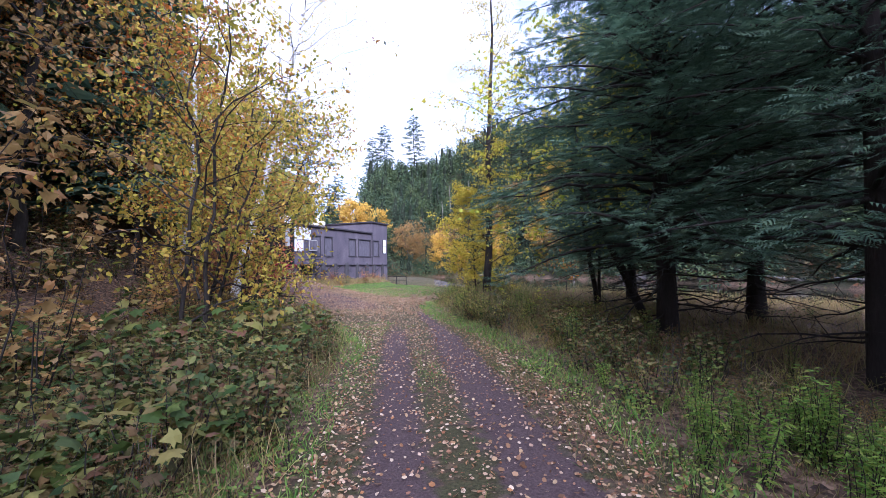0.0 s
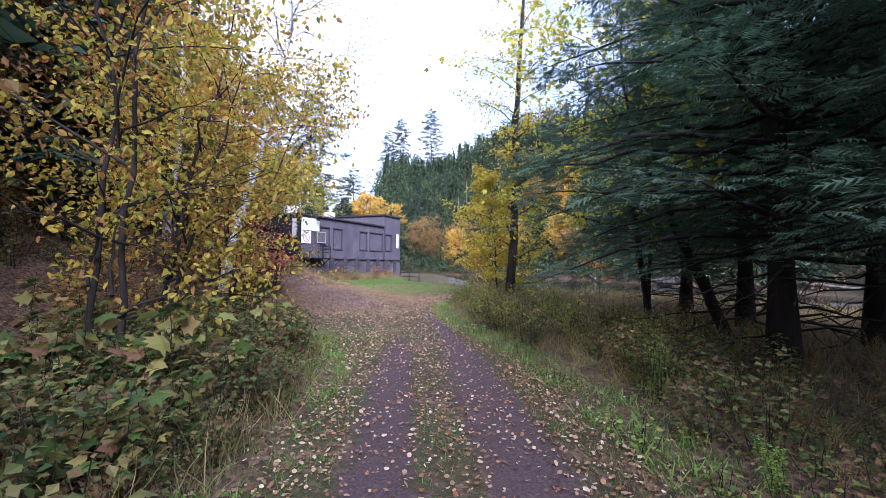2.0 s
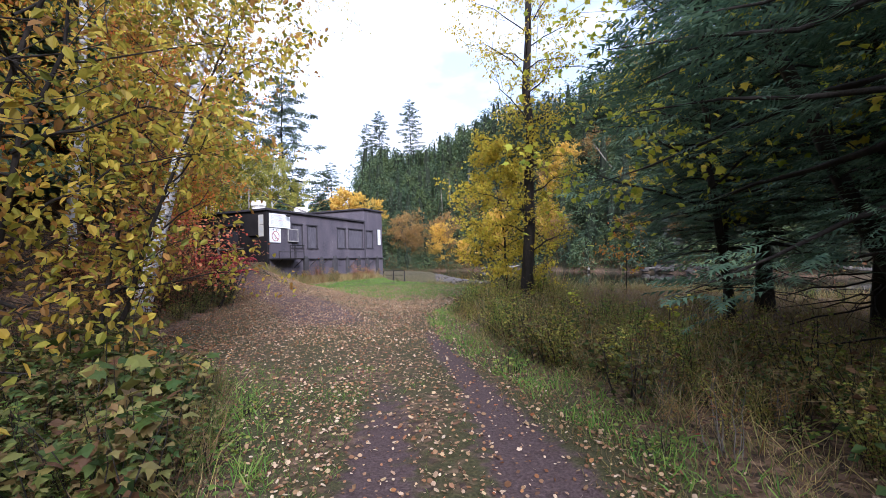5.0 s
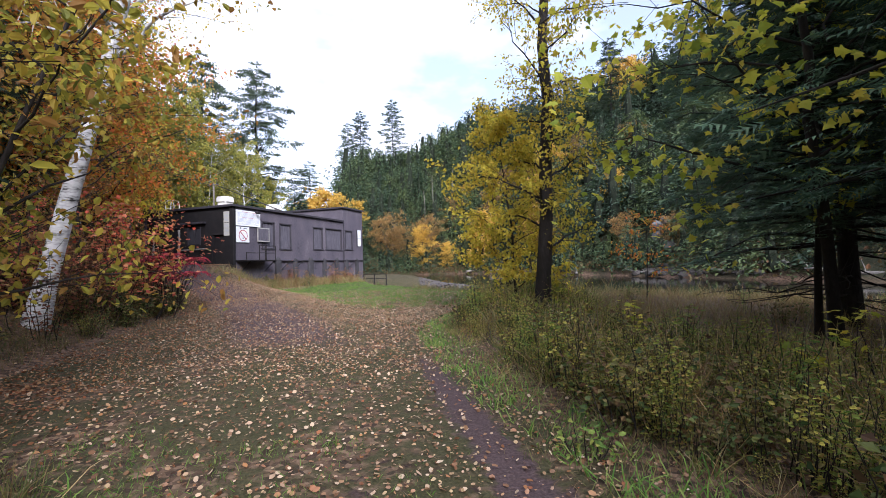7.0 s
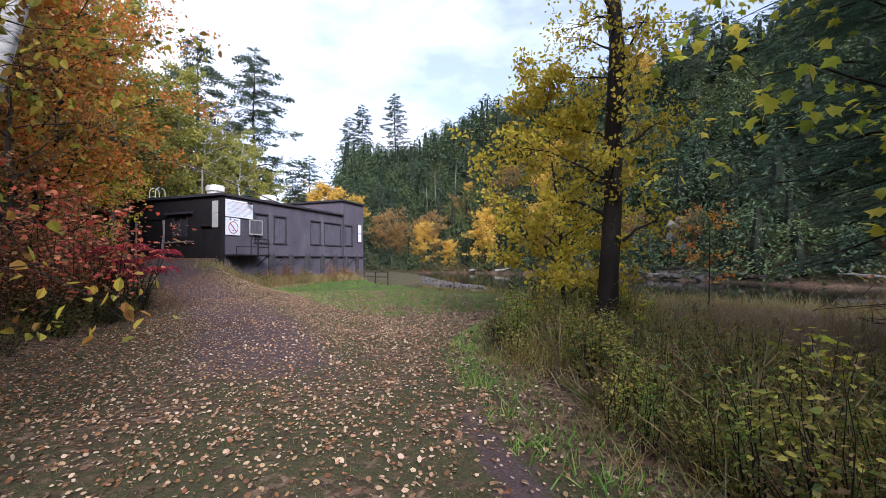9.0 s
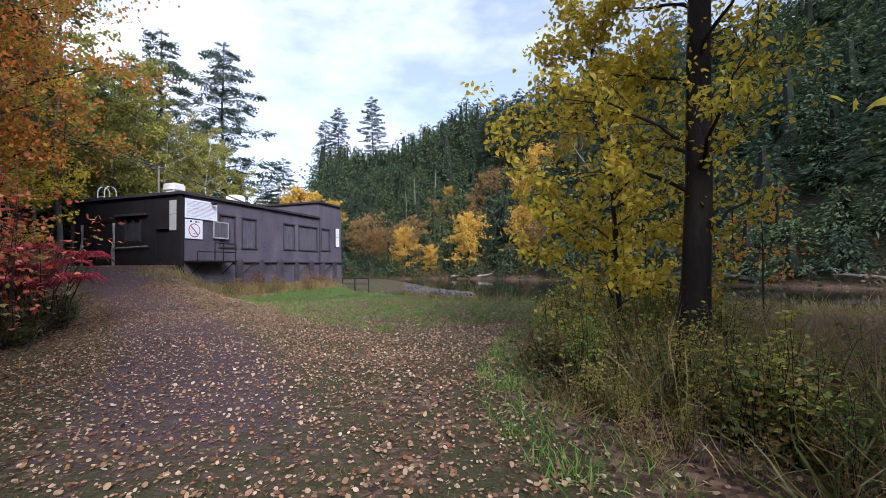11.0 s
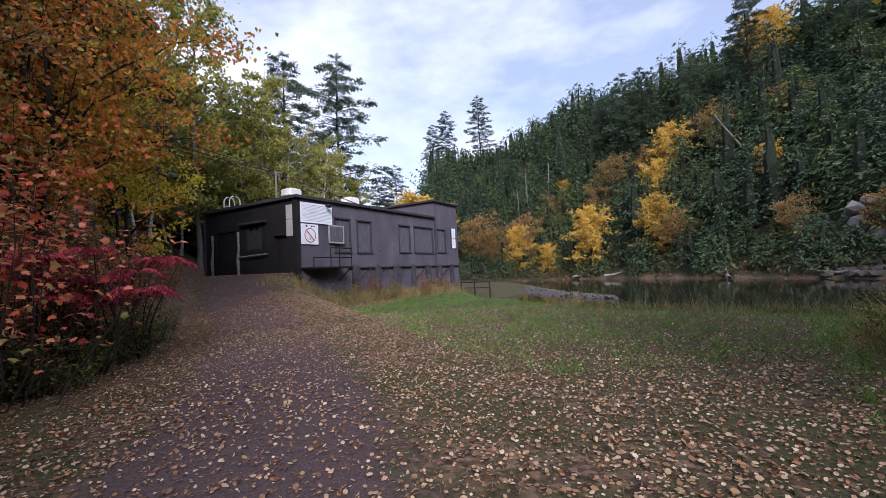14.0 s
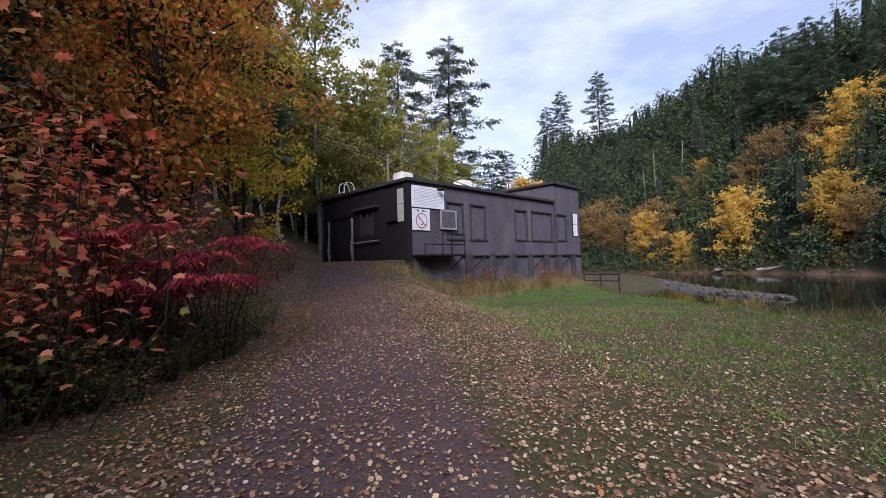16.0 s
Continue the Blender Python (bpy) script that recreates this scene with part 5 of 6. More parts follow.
def plant(name, label, category, tall, wide, stems, leaf_mat, leaves, leaf_size, shape, stem_mat, upright=0.7, low=0.15):
    """A weed or bush: thin bent stems with leaves along them."""
    wood, green = Geo(), Geo()
    P, W, U = [], [], []
    for s in range(stems):
        a, r = rng.uniform(0, 6.28), wide * rng.uniform(0.1, 1) * (1 - upright * 0.5)
        base = np.array([math.cos(a), math.sin(a), 0]) * r * 0.35
        top = np.array([math.cos(a) * r, math.sin(a) * r, tall * rng.uniform(0.6, 1.1)])
        line = bent(base - (0, 0, 0.08), top, 6, tall * 0.03)
        tube(wood, line, np.linspace(0.006 + 0.003 * tall, 0.002, 6), 3)
        n = leaves // stems
        t = low + (1 - low) * rng.random(n) ** 0.8
        p = np.stack([np.interp(t, np.linspace(0, 1, 6), line[:, c]) for c in range(3)], -1)
        az = rng.uniform(0, 6.283, n)
        out = np.stack([np.cos(az), np.sin(az), rng.uniform(-0.5, 0.4, n)], -1)
        P.append(p + out * rng.uniform(0.0, 0.28, n)[:, None] * wide * (1.1 - upright))
        W.append(out)
        U.append(np.array([0, 0, 1.0]) + rng.normal(0, 0.6, (n, 3)))
    P, W, U = np.concatenate(P), np.concatenate(W), np.concatenate(U)
    scatter(green, shape, P, W, U, leaf_size * rng.uniform(0.55, 1.25, len(P)))
    t = tagged(new(name), label, category)
    tagged(obj("stem", wood.mesh("stem", stem_mat, True), t), kind="stuff")
    obj("foliage", green.mesh("foliage", leaf_mat), t)
    return t


def spread_out(kinds, spots, lo=0.7, hi=1.25):
    """Sets plants at spots; the first of each kind moves to its first spot, the rest are copies."""
    used = {}
    for k, (x, y) in enumerate(spots):
        t = kinds[int(rng.integers(len(kinds)))]
        m = pose(x, y, hz(x, y) - 0.02, rng.uniform(-6, 6), rng.uniform(-6, 6), rng.uniform(0, 360)) @ Matrix.Scale(rng.uniform(lo, hi), 4)
        if t.name not in used and "set" not in t:
            t.matrix_basis = m
            t["set"] = 1
        else:
            copy_thing(t, m)
        used[t.name] = 1


def spots_in(n, x0, x1, y0, y1, keep=lambda x, y: True):
    out = []
    while len(out) < n:
        x, y = rng.uniform(x0, x1), rng.uniform(y0, y1)
        if keep(x, y):
            out.append((x, y))
    return out


lane_left = lambda y: float(np.interp(y, *EDGE_LEFT))
lane_right = lambda y: float(np.interp(y, *EDGE_RIGHT))


def along_shore_spots(n):
    k = 4.6 + 4.4 * rng.random(n)
    p = np.stack([np.interp(k, np.arange(len(NEAR_SHORE)), NEAR_SHORE[:, c]) for c in (0, 1)], -1)
    return p + np.array([-0.55, -0.83]) * rng.uniform(0, 0.8, (n, 1))


maple_bush = [plant("seedling_bush", "low maple seedlings with large pale green and yellow leaves", "undergrowth", 0.75, 0.6, 8, F_PALE, 300, 0.095, LOBED, M_BARK, 0.3, 0.25),
              plant("seedling_bush", "low brush with browning lobed leaves", "undergrowth", 0.65, 0.6, 9, F_BRUSH, 290, 0.085, LOBED, M_BARK, 0.3, 0.2),
              plant("bramble_bush", "tangled bramble with mixed green and russet leaves", "undergrowth", 0.7, 0.8, 10, F_BRUSH, 360, 0.065, LEAF2, M_BARK, 0.2, 0.1)]
weeds = [plant("tall_weed", "upright green goldenrod stems with narrow leaves", "weed", 1.0, 0.45, 9, F_GREEN, 330, 0.07, NARROW, M_BARK, 0.7, 0.15),
         plant("tall_weed", "upright yellowing weeds with small leaves", "weed", 0.95, 0.5, 8, F_WEED, 330, 0.06, NARROW, M_BARK, 0.6, 0.3),
         plant("dry_weed", "dry brown weed stalks with withered leaves", "weed", 1.0, 0.5, 9, F_BROWN, 220, 0.07, NARROW, M_BARKGREY, 0.7, 0.2),
         plant("bramble_bush", "green and russet bramble on the verge", "undergrowth", 0.75, 0.8, 10, F_BRUSH, 300, 0.075, LEAF2, M_BARK, 0.25, 0.1)]
shrubs = [plant("red_shrub", "burgundy-leaved dogwood shrub at the foot of the slope", "shrub", 1.9, 1.2, 9, F_DARKRED, 700, 0.085, LEAF2, M_BARK, 0.35, 0.12),
          plant("russet_shrub", "russet shrub with mixed red and olive leaves", "shrub", 2.1, 1.3, 9, F_RED, 620, 0.09, LEAF2, M_BARK, 0.35, 0.2),
          plant("brown_shrub", "browning shrub with yellow-brown leaves", "shrub", 1.6, 1.1, 9, F_BROWN, 800, 0.085, LEAF2, M_BARK, 0.35, 0.1)]
spread_out(maple_bush[:1] + maple_bush, spots_in(250, -4.8, -0.6, -1.5, 15, lambda x, y: x < lane_left(y) - 0.12 - 0.25 * rng.random()), 0.6, 1.3)
big_leaf = [plant("broad_seedling", "knee-high maple seedling with broad pale green and yellow leaves", "seedling", 0.85, 0.55, 4, F_BIGLEAF, 40, 0.15, MAPLE, M_BARK, 0.35, 0.45),
            plant("broad_seedling", "low maple seedlings with broad yellowing leaves", "seedling", 0.6, 0.6, 5, F_BIGLEAF, 48, 0.13, MAPLE, M_BARK, 0.25, 0.4)]
spread_out(big_leaf, spots_in(92, -5.2, -1.2, 2.4, 12.5, lambda x, y: x < lane_left(y) - 0.5), 0.6, 1.3)
dry_shoot = plant("dry_shoots", "thin dry russet shoots with few curled leaves", "weed", 0.9, 0.5, 7, F_DARKRED, 90, 0.06, NARROW, M_BARKGREY, 0.6, 0.3)
spread_out([dry_shoot], spots_in(46, -4.2, -0.8, 1, 14, lambda x, y: x < lane_left(y) - 0.2), 0.5, 1.1)
spread_out([dry_shoot], spots_in(60, 2.2, 7, 3, 26, lambda x, y: lane_right(y) + 0.15 < x < lane_right(y) + 2.8), 0.6, 1.2)
spread_out(weeds[:1] + maple_bush[2:] + weeds[2:3], spots_in(45, -3.5, -0.8, 2, 17, lambda x, y: x < lane_left(y) - 0.05), 0.5, 0.8)
spread_out(maple_bush + shrubs[2:], spots_in(60, -10, -4.6, -1.5, 19), 0.5, 1.1)
spread_out(shrubs[2:] + maple_bush[1:], spots_in(34, -12, -3.6, 4, 17, lambda x, y: x < lane_left(y) - 2.4), 0.8, 1.5)
spread_out(maple_bush[1:], spots_in(30, -7.2, -5.7, 22, 29, lambda x, y: lane_left(y) - 1.5 < x < lane_left(y) - 0.25), 0.8, 1.3)
spread_out(weeds, spots_in(210, 2.0, 8.0, 0.5, 28.5, lambda x, y: lane_right(y) + 0.15 + 0.5 * rng.random() < x < lane_right(y) + 3.6), 0.4, 1.1)
goldenrod = plant("goldenrod", "fresh bright green goldenrod clump on the verge", "weed", 0.95, 0.4, 9, F_GOLDENROD, 460, 0.085, NARROW, M_BARK, 0.75, 0.1)
spread_out([goldenrod], [(3.5 + rng.normal(0, 0.4), 3.6 + rng.normal(0, 0.45)) for _ in range(12)], 0.65, 1.0)
spread_out([goldenrod], spots_in(14, 4.4, 5.8, 20.9, 22.6), 0.9, 1.35)
spread_out([goldenrod], spots_in(16, 3.2, 5.6, 1.5, 8.5), 0.3, 0.7)
herb = plant("ground_herb", "low green herbs and seedlings in the leaf litter", "weed", 0.22, 0.4, 8, F_GREEN, 90, 0.05, LEAF4, M_BARK, 0.2, 0.2)
spread_out([herb], spots_in(46, 2.1, 4.6, 0.5, 13, lambda x, y: x > lane_right(y) - 0.6), 0.6, 1.2)
spread_out([herb], spots_in(30, -1.6, -0.4, 2, 12, lambda x, y: x > lane_left(y) - 0.6), 0.5, 1.0)
spread_out(weeds[:3], spots_in(70, 2.0, 6.6, 12, 27.8, lambda x, y: lane_right(y) + 0.2 < x < lane_right(y) + 2.4), 0.6, 1.3)
spread_out(weeds, spots_in(40, 5.5, 14, 10, 26), 0.5, 0.9)
leafy = plant("leafy_bush", "yellow-green bush of narrow leaves among the weeds", "bush", 1.2, 0.9, 13, F_WEED, 620, 0.058, LEAF4, M_BARK, 0.45, 0.1)
spread_out([leafy], spots_in(85, 2.3, 7.2, 9, 26.5, lambda x, y: lane_right(y) + 0.4 < x < lane_right(y) + 3.4), 0.4, 1.15)
thin_bush = plant("leafy_bush", "loose bush of small green and russet leaves among the grass", "bush", 1.1, 0.8, 11, F_BUSHMIX, 560, 0.055, LEAF2, M_BARK, 0.4, 0.15)
spread_out([thin_bush], spots_in(36, 3.0, 6.5, 3, 9.5), 0.25, 0.55)
spread_out([thin_bush], spots_in(100, 2.3, 7.2, 9.5, 26.5, lambda x, y: lane_right(y) + 0.3 < x < lane_right(y) + 3.4), 0.45, 1.2)
spread_out([thin_bush, leafy], spots_in(34, 2.6, 6.0, 19.5, 24.5, lambda x, y: lane_right(y) + 0.5 < x < lane_right(y) + 2.6), 1.0, 1.4)
spread_out([weeds[2], weeds[3], weeds[3]], spots_in(70, 2.6, 7.2, 6, 26.5, lambda x, y: lane_right(y) + 0.2 < x < lane_right(y) + 2.6), 0.55, 1.05)
spread_out(shrubs, spots_in(46, -10, -5.6, 19.5, 30, lambda x, y: x < lane_left(y) - 0.5 and x > lane_left(y) - 3.2 and math.hypot(x + 6.7, y - 20.4) > 0.6), 0.75, 1.25)
spread_out(shrubs + weeds[:1], spots_in(30, -15.5, -7, 29, 40, lambda x, y: lane_left(y) - 2.6 < x < lane_left(y) - 0.7), 0.6, 1.0)
pink = plant("red_maple_bush", "young maple with coral red and pink leaves", "shrub", 3.1, 1.9, 8, F_CORAL, 420, 0.105, MAPLE, M_BARK, 0.3, 0.3)
spread_out([pink], [(-6.1, 23.9), (-6.5, 22.6), (-7.0, 24.9), (-7.2, 21.6), (-8.3, 26.6)], 0.85, 1.1)
hall_side = [tuple((HALL @ Vector((x, y, 0)))[:2]) for x, y in [(rng.uniform(0.2, 13), -rng.uniform(0.4, 2.6)) for _ in range(44)]]
spread_out([weeds[1], weeds[2], weeds[3], shrubs[2], shrubs[1]], hall_side, 0.5, 0.95)
spread_out([weeds[1], weeds[2], weeds[2], weeds[3]], [tuple((HALL @ Vector((rng.uniform(-0.5, 5.5), -rng.uniform(1.0, 2.6), 0)))[:2]) for _ in range(34)], 0.8, 1.3)
spread_out([weeds[0], weeds[1]], [tuple((HALL @ Vector((x, y, 0)))[:2]) for x, y in [(rng.uniform(3, 16), -rng.uniform(2.4, 4.5)) for _ in range(22)]], 0.4, 0.65)
shore_spots = [tuple(p) for p in along_shore_spots(34)]
spread_out(weeds, shore_spots, 0.3, 0.55)

seed = [plant("maple_seedling", "young maple seedling with a few large yellow-green leaves", "seedling", 1.15, 0.5, 3, F_YGREEN, 46, 0.095, MAPLE, M_BARK, 0.3, 0.7),
        plant("maple_sapling", "slender sapling with large browning maple leaves", "sapling", 3.0, 1.2, 4, F_BROWN, 110, 0.12, MAPLE, M_BARK, 0.3, 0.45)]
spread_out(seed[:1], [(4.7, 13.1), (4.3, 15.9), (4.2, 18.2)], 0.85, 1.1)
spread_out(seed[1:], [(-2.5, 2.9), (-3.4, 5.2)], 0.9, 1.1)


def sumac(at, tall, arms):
    """A staghorn sumac: bare forked stems carrying long drooping feathered leaves."""
    wood, green = Geo(), Geo()
    P, W, U, S = [], [], [], []
    for k in range(arms):
        az = k * 2.4 + rng.uniform(-0.4, 0.4)
        r = rng.uniform(0.3, 1.3)
        tip = np.array([math.cos(az) * r, math.sin(az) * r, tall * rng.uniform(0.55, 1.0)])
        line = bent((0.1 * math.cos(az), 0.1 * math.sin(az), -0.1), tip, 6, 0.04)
        tube(wood, line, np.linspace(0.02, 0.008, 6), 5)
        for q in range(9):
            a2 = rng.uniform(0, 6.28)
            ln = rng.uniform(0.4, 0.65)
            s = np.linspace(0.08, 1, 13)
            out = np.array([math.cos(a2), math.sin(a2), 0])
            mid = tip + out * s[:, None] * ln * 0.9 + np.array([0, 0, 1]) * (0.22 * np.sin(s * 2.2) - 0.42 * s ** 2)[:, None] * ln * 1.4
            tube(wood, mid[::4], np.full(len(mid[::4]), 0.004), 3)
            across = np.array([-out[1], out[0], 0])
            for sg in (-1, 1):
                P.append(mid)
                W.append(across * sg + out * 0.45 + np.array([0, 0, -0.55]) + rng.normal(0, 0.12, (13, 3)))
                U.append(np.array([0, 0, 1.0]) + across * sg * 0.6 + rng.normal(0, 0.15, (13, 3)))
                S.append(0.14 * np.sin(s * 2.6 + 0.35))
    scatter(green, NARROW, np.concatenate(P), np.concatenate(W), np.concatenate(U), np.concatenate(S))
    t = tagged(new("sumac"), "crimson staghorn sumac with long feathered drooping leaves", "shrub", "sumacs")
    tagged(obj("stem", wood.mesh("stem", M_BARK, True), t), kind="stuff")
    obj("foliage", green.mesh("foliage", F_SUMAC), t)
    t.matrix_basis = pose(at[0], at[1], hz(*at))
    return t




def strap_clump(at, leaves, long):
    """A clump of long arching strap leaves, each a folded ribbon."""
    g = Geo()
    for k in range(leaves):
        az, ln, w = k * 2.4 + rng.uniform(-0.4, 0.4), long * rng.uniform(0.6, 1.1), rng.uniform(0.014, 0.022)
        t = np.linspace(0, 1, 7)
        out, side = np.array([math.cos(az), math.sin(az), 0]), np.array([-math.sin(az), math.cos(az), 0])
        mid = out * (0.06 + t[:, None] * ln * 0.75) + np.array([0, 0, 1.0]) * (ln * (1.15 * t - rng.uniform(0.6, 1.1) * t ** 2.4))[:, None]
        wide = (w * np.sqrt(np.maximum(0.02, 1 - t ** 2)))[:, None]
        v = np.stack([mid - side * wide + (0, 0, 0.006), mid, mid + side * wide + (0, 0, 0.006)], 1)
        i, j = np.meshgrid(np.arange(6), np.arange(2), indexing="ij")
        g.add(v, np.stack([i * 3 + j, i * 3 + j + 1, (i + 1) * 3 + j + 1, (i + 1) * 3 + j], -1).reshape(-1, 4))
    t = tagged(obj("strap_leaf_clump", g.mesh("strap_leaf_clump", F_STRAP)), "clump of long arching blue-green strap leaves below the dark tree", "plant")
    t.matrix_basis = pose(at[0], at[1], hz(*at) - 0.02)
    return t


strap_clump((3.75, 18.75), 24, 1.0)
strap_clump((4.2, 18.5), 16, 0.85)
spread_out([weeds[0], weeds[3], weeds[2]], spots_in(26, -7.5, -5.4, 22, 29, lambda x, y: lane_left(y) - 1.0 < x < lane_left(y) - 0.05), 0.5, 0.9)
spread_out([weeds[2], weeds[3], maple_bush[2]], spots_in(34, -7, -5.3, 22.5, 28.5, lambda x, y: lane_left(y) - 0.5 < x < lane_left(y) + 0.15), 0.45, 0.75)
spread_out([thin_bush, weeds[3], maple_bush[2]], spots_in(56, -8.2, -5.2, 20.5, 29.5, lambda x, y: lane_left(y) - 1.3 < x < lane_left(y) - 0.1), 0.45, 0.85)
su = sumac((-6.3, 25.6), 1.9, 9)
again(su, -6.6, 26.9, 0.95, 140)
again(su, -6.9, 25.6, 0.9, 250)

# grass, fallen leaves


def blades(name, label, xy, tall, mat, wide=1.0, lean=0.45, taper=False):
    n = len(xy)
    if taper:
        tall = tall * np.clip(0.3 + 0.55 * (xy[:, 0] - LR(xy[:, 1])), 0.3, 1) * np.interp(xy[:, 1], [8, 14, 19, 21], [0.5, 0.95, 1.0, 1.25])
    z = height(xy[:, 0], xy[:, 1])
    g = Geo()
    way = np.stack([rng.normal(0, lean, n), rng.normal(0, lean, n), np.ones(n)], -1)
    sv = BLADE[0] * (1, wide, 1)
    scatter(g, (sv, BLADE[1]), np.c_[xy, z - 0.02], way, ball(n, 0.1), tall * rng.uniform(0.45, 1.2, n))
    tagged(obj(name, g.mesh(name, mat)), label, "grass", kind="stuff")


def patch(n, x0, x1, y0, y1, keep, clumps=0.0):
    p = np.c_[rng.uniform(x0, x1, n), rng.uniform(y0, y1, n)]
    if clumps:
        c = p[rng.integers(0, n // 18, n)]
        p = c + rng.normal(0, clumps, (n, 2))
    return p[keep(p[:, 0], p[:, 1])]


LL = lambda y: np.interp(y, *EDGE_LEFT)
LR = lambda y: np.interp(y, *EDGE_RIGHT)
verge = lambda lo, hi: lambda x, y: (x > LR(y) + lo) & (x < LR(y) + hi)
blades("tall_grass", "tall dry and green grass along the right verge of the lane", patch(24000, 1.9, 8.5, -1, 29, verge(0.1, 4.2), 0.08), 0.62, F_VERGE, 0.6, 0.7, True)
blades("tall_grass", "thick golden grass round the dark tree", patch(9000, 1.9, 8.5, 8, 27, verge(0.05, 3.2), 0.06), 0.9, F_DRY, 0.45, 0.65, True)
blades("tall_grass", "thick green grass round the dark tree", patch(9000, 1.9, 8.5, 11, 27, verge(0.1, 2.8), 0.06), 0.88, F_GRASS, 0.6, 0.65, True)
blades("tall_grass", "rough dry grass between the verge and the river", patch(26000, 6, 17, 6, 31, lambda x, y: (x > LR(y) + 3) & ~inside(x, y, RIVER), 0.2), 0.5, F_DRY, 0.5, 0.5)
blades("seed_stalks", "pale seeding grass stalks standing above the verge", patch(420, 2.2, 8.0, 8, 27, verge(0.5, 3.4), 0.2), 1.25, F_DRY, 0.22, 0.22, True)
blades("tall_grass", "rough grass among the brush beside the lane", patch(30000, -5, -0.5, -1, 18.5, lambda x, y: (x < LL(y)) & (x > LL(y) - 3), 0.14), 0.42, F_ROUGH, 0.5)
blades("tall_grass", "dry arching grass at the edge of the brush", patch(2600, -4, -0.4, 0, 15, lambda x, y: (x < LL(y) + 0.1) & (x > LL(y) - 1.4), 0.1), 0.5, F_DRY, 0.36, 0.55)
blades("tall_grass", "long pale grass at the foot of the leafy slope", patch(16000, -9, -4.5, 17, 33, lambda x, y: (x < LL(y) - 0.1) & (x > LL(y) - 1.6), 0.14), 0.4, F_ROUGH, 0.4)
def along_shore(n, off, spread):
    """Places in loose tufts along the river's edge of the clearing."""
    t = 3 + 4.6 * rng.random(n // 14)
    k = np.repeat(t, 14)[:n] + rng.normal(0, 0.02, len(np.repeat(t, 14)[:n]))
    p = np.stack([np.interp(k, np.arange(len(NEAR_SHORE)), NEAR_SHORE[:, c]) for c in (0, 1)], -1)
    nrm = np.array([-0.55, -0.83])
    return p + nrm * (off + np.repeat(rng.normal(0, spread, n // 14), 14)[:len(p), None]) + rng.normal(0, 0.09, p.shape)


blades("reed_grass", "pale reed grass along the river's edge", along_shore(12600, 0.15, 0.4), 0.45, F_GRASS, 0.8, 0.4)
blades("reed_stalks", "tall seeding grass stalks along the river's edge", along_shore(220, 0.1, 0.35), 0.95, F_DRY, 0.3, 0.15)
blades("reed_grass", "pale grass on the bank below the mill", patch(9000, -9, 0, 36, 54, lambda x, y: ((x + 8.95) * 0.877 - (y - 41.5) * 0.481 > 0.3) & ((x + 8.95) * 0.877 - (y - 41.5) * 0.481 < 2.2), 0.15), 0.5, F_GRASS, 0.9)
blades("lawn_grass", "short green grass in the clearing and between the ruts", patch(90000, -6, 9, -0.5, 42, lambda x, y: (lane_cover(x, y) > 0.35) & (rut_cover(x, y) < 0.45) & (rng.random(len(x)) < 0.35 + 0.65 * lawn_cover(x, y) + 0.3 * ripple(x, y)), 0.1), 0.075, F_LAWN, 1.6, 0.7)
foot = np.array([(HALL @ Vector((a, -c, 0)))[:2] for a, c in zip(rng.uniform(-1.2, 12, 700), rng.gamma(2.0, 0.55, 700) + 0.5)])
blades("tall_grass", "dry yellow grass at the foot of the mill", np.repeat(foot, 9, 0) + rng.normal(0, 0.1, (6300, 2)), 0.75, F_DRY, 0.7, 0.4)
blades("lawn_grass", "tufted grass among the leaves in the clearing", patch(60000, -2, 9, 15, 34, lambda x, y: (rut_cover(x, y) < 0.3) & (x < LR(y) + 0.3) & ~inside(x, y, RIVER), 0.08), 0.075, F_ROUGH, 1.6, 0.8)
blades("lawn_grass", "longer green grass below the mill", patch(80000, -9, 10, 25, 50, lambda x, y: (lawn_cover(x, y) > 0.4) & ~inside(x, y, RIVER), 0.13), 0.16, F_FRESH, 2.0, 0.7)
blades("verge_grass", "low green grass between the lane and the hemlocks", patch(34000, 1.9, 5.6, -0.5, 17, lambda x, y: x > LR(y) - 1.1, 0.13), 0.13, F_ROUGH, 1.2, 0.6)
blades("verge_grass", "fresh green grass on the edges of the lane", patch(80000, -1.6, 9, -0.5, 30, lambda x, y: (np.abs(x - LR(y) + 0.15) < 0.42) | ((np.abs(x - LL(y)) < 0.4) & (y < 16)), 0.12), 0.17, F_FRESH, 1.8, 0.6)
blades("lawn_grass", "fresh green grass in patches beside the wheel ruts", patch(30000, -3.5, 2.2, 6, 17, lambda x, y: (rut_cover(x, y) < 0.35) & (x > LL(y)) & (ripple(x * 0.9 + 3, y * 0.9) > 0.15), 0.1), 0.1, F_FRESH, 1.6, 0.7)


CURLED = (np.array([(0, 0, 0), (0.28, 0.36, 0.12), (0.72, 0.32, 0.05), (1, 0, 0.14), (0.72, -0.34, 0.1), (0.26, -0.32, 0.04)]), np.array([(0, 3, 2, 1), (0, 5, 4, 3)]))


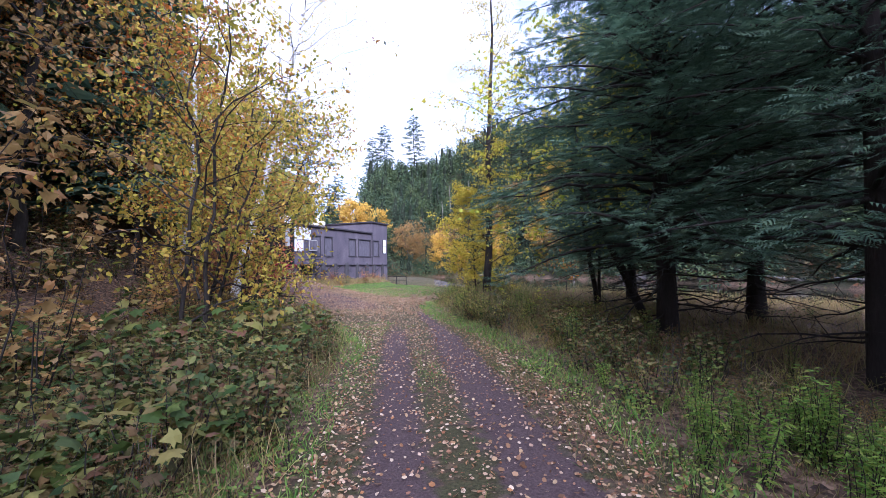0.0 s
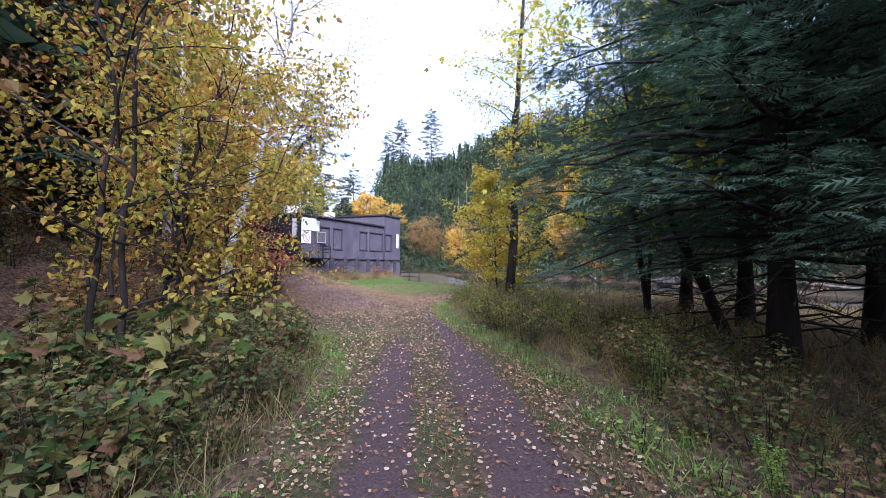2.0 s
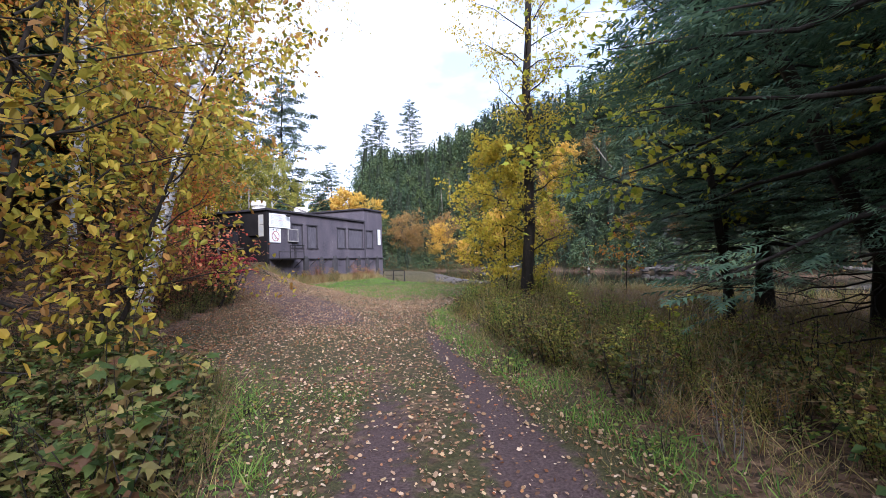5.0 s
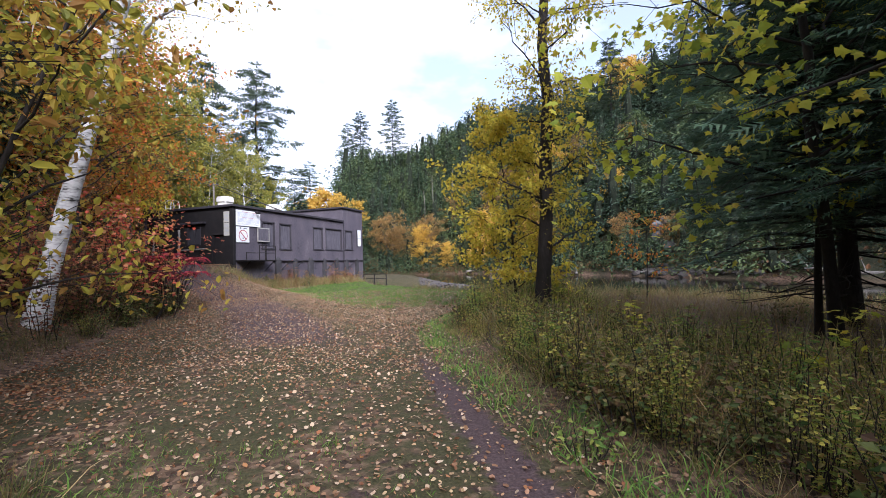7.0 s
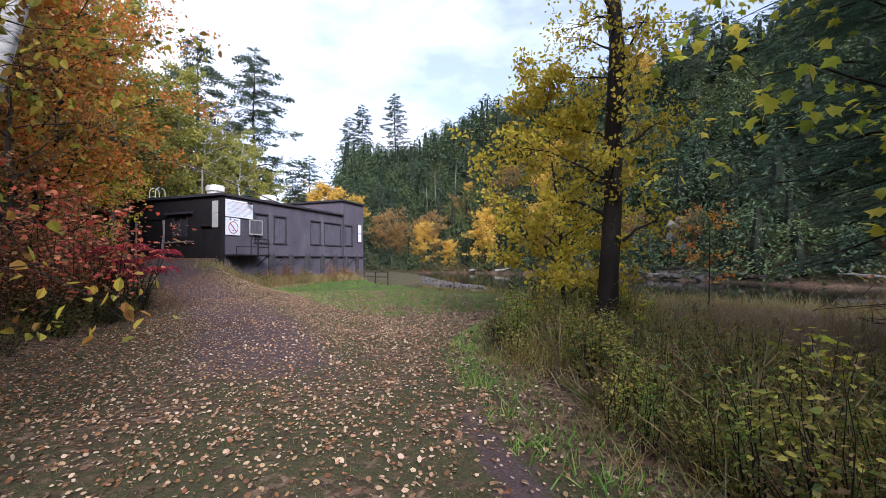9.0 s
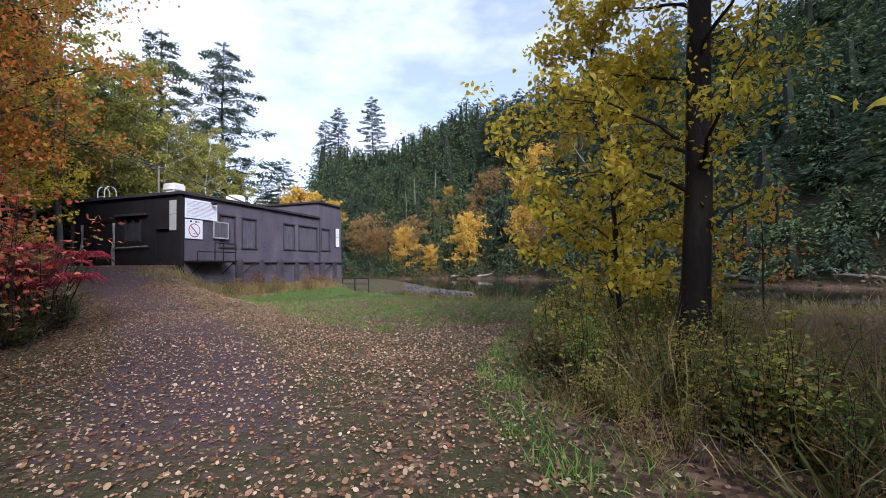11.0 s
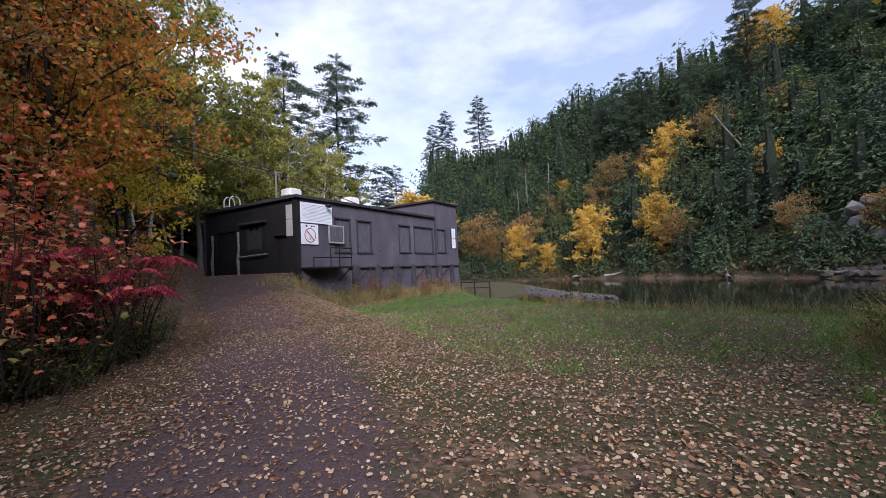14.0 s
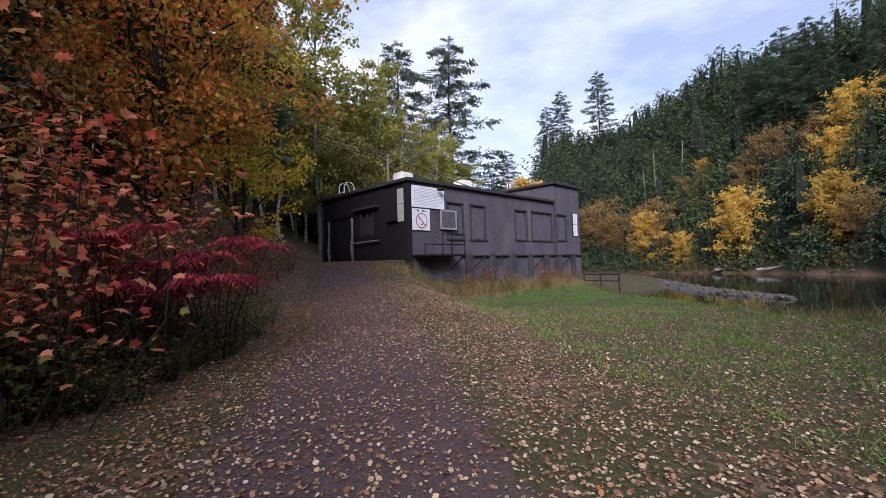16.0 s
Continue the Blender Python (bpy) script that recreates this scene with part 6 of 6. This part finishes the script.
def fallen():
    n = 620000
    x, y = rng.uniform(-8, 8, n), rng.uniform(-1, 36, n)
    x[:90000], y[:90000] = rng.uniform(-16, -4, 90000), rng.uniform(28, 44, 90000)
    x[90000:160000], y[90000:160000] = rng.uniform(-11, -3, 70000), rng.uniform(-1, 17, 70000)
    c = lane_cover(x, y)
    r = rut_cover(x, y)
    drift = 0.5 + 0.5 * np.clip(ripple(x * 1.3, y * 1.3), -0.6, 1)
    beside = np.exp(-(((x - 2.3) / 0.35) ** 2)) + np.exp(-(((x + 0.15) / 0.3) ** 2))  # leaves gather beside the ruts
    p = (0.25 + 0.75 * c) * (1 - np.where(y < 18, 0.55, 0.3) * r) * np.where(y < 16, 0.46 + 0.3 * beside * (y < 13), 0.8) * (0.45 + 0.55 * drift) * (1 - 0.55 * lawn_cover(x, y) * smooth01((y - 24) / 6)) * (1 - 0.75 * smooth01((x - 2.6) / 0.5) * (y < 19))
    ok = (rng.random(n) < p) & ~inside(x, y, RIVER)
    x, y = x[ok], y[ok]
    n = len(x)
    z = height(x, y) + 0.01 + 0.02 * rng.random(n)
    warm = rng.random(n) < 0.12 + 0.75 * smooth01((-2.2 - x - 0.25 * (y - 18)) / 2.5) * (y > 9)
    size = rng.uniform(0.023, 0.052, n) * rng.choice((0.7, 1.0, 1.25), n)
    for pick, mat, words in ((~warm, F_FALLEN, "dry tan and brown fallen leaves scattered over the lane"), (warm, F_FALLENORANGE, "orange-brown fallen leaves below the maples")):
        g = Geo()
        for sel, shape in ((pick & (y < 25) & (np.abs(x) < 5), CURLED), (pick & ~((y < 25) & (np.abs(x) < 5)), LEAF2)):
            k = int(sel.sum())
            part_of = Geo()
            scatter(part_of, shape, np.c_[x, y, z][sel], ball(k, 0.22), np.array([0, 0, 1.0]) + rng.normal(0, 0.45, (k, 3)), size[sel] * 0.92)
            faces = part_of.f[0]
            g.add(part_of.v[0], np.concatenate([faces[:, :3], faces[:, [0, 2, 3]]]) if faces.shape[1] == 4 else faces)
        tagged(obj("fallen_leaves", g.mesh("fallen_leaves", mat)), words, "leaves", kind="stuff")


fallen()


# driftwood along the far bank
for k, (x, y, r) in enumerate(((30.5, 71, 60), (34.2, 61, 100), (36.5, 52, 75), (38.4, 40, 110), (39.3, 33, 85), (24.2, 89, 20), (38.8, 46, 60), (39.8, 28, 95), (20.6, 96, 35))):
    g = Geo()
    tube(g, bent((-2.6, 0, 0.1), (2.4, 0.3, 0.5), 8, 0.05), np.linspace(0.22, 0.07, 8), 7)
    for q in range(5):
        a = np.array([-1.5 + q * 0.9, 0.05 * q, 0.25 + 0.07 * q])
        tube(g, bent(a, a + rng.normal(0, 0.5, 3) + (0.5, 0, 0.5), 4, 0.03), [0.05, 0.035, 0.02, 0.008], 5)
    t = tagged(obj("drift_log", g.mesh("drift_log", M_DEADWOOD, True)), "bleached driftwood log lying on the far bank", "log", "driftwood logs")
    t.matrix_basis = pose(x, y, max(hz(x, y), -0.75), 0, 0, r)

for t in maple_bush + weeds + shrubs + big_leaf + seed + [thin_bush, pink, leafy, dry_shoot, goldenrod, herb]:
    if "set" in t:
        del t["set"]
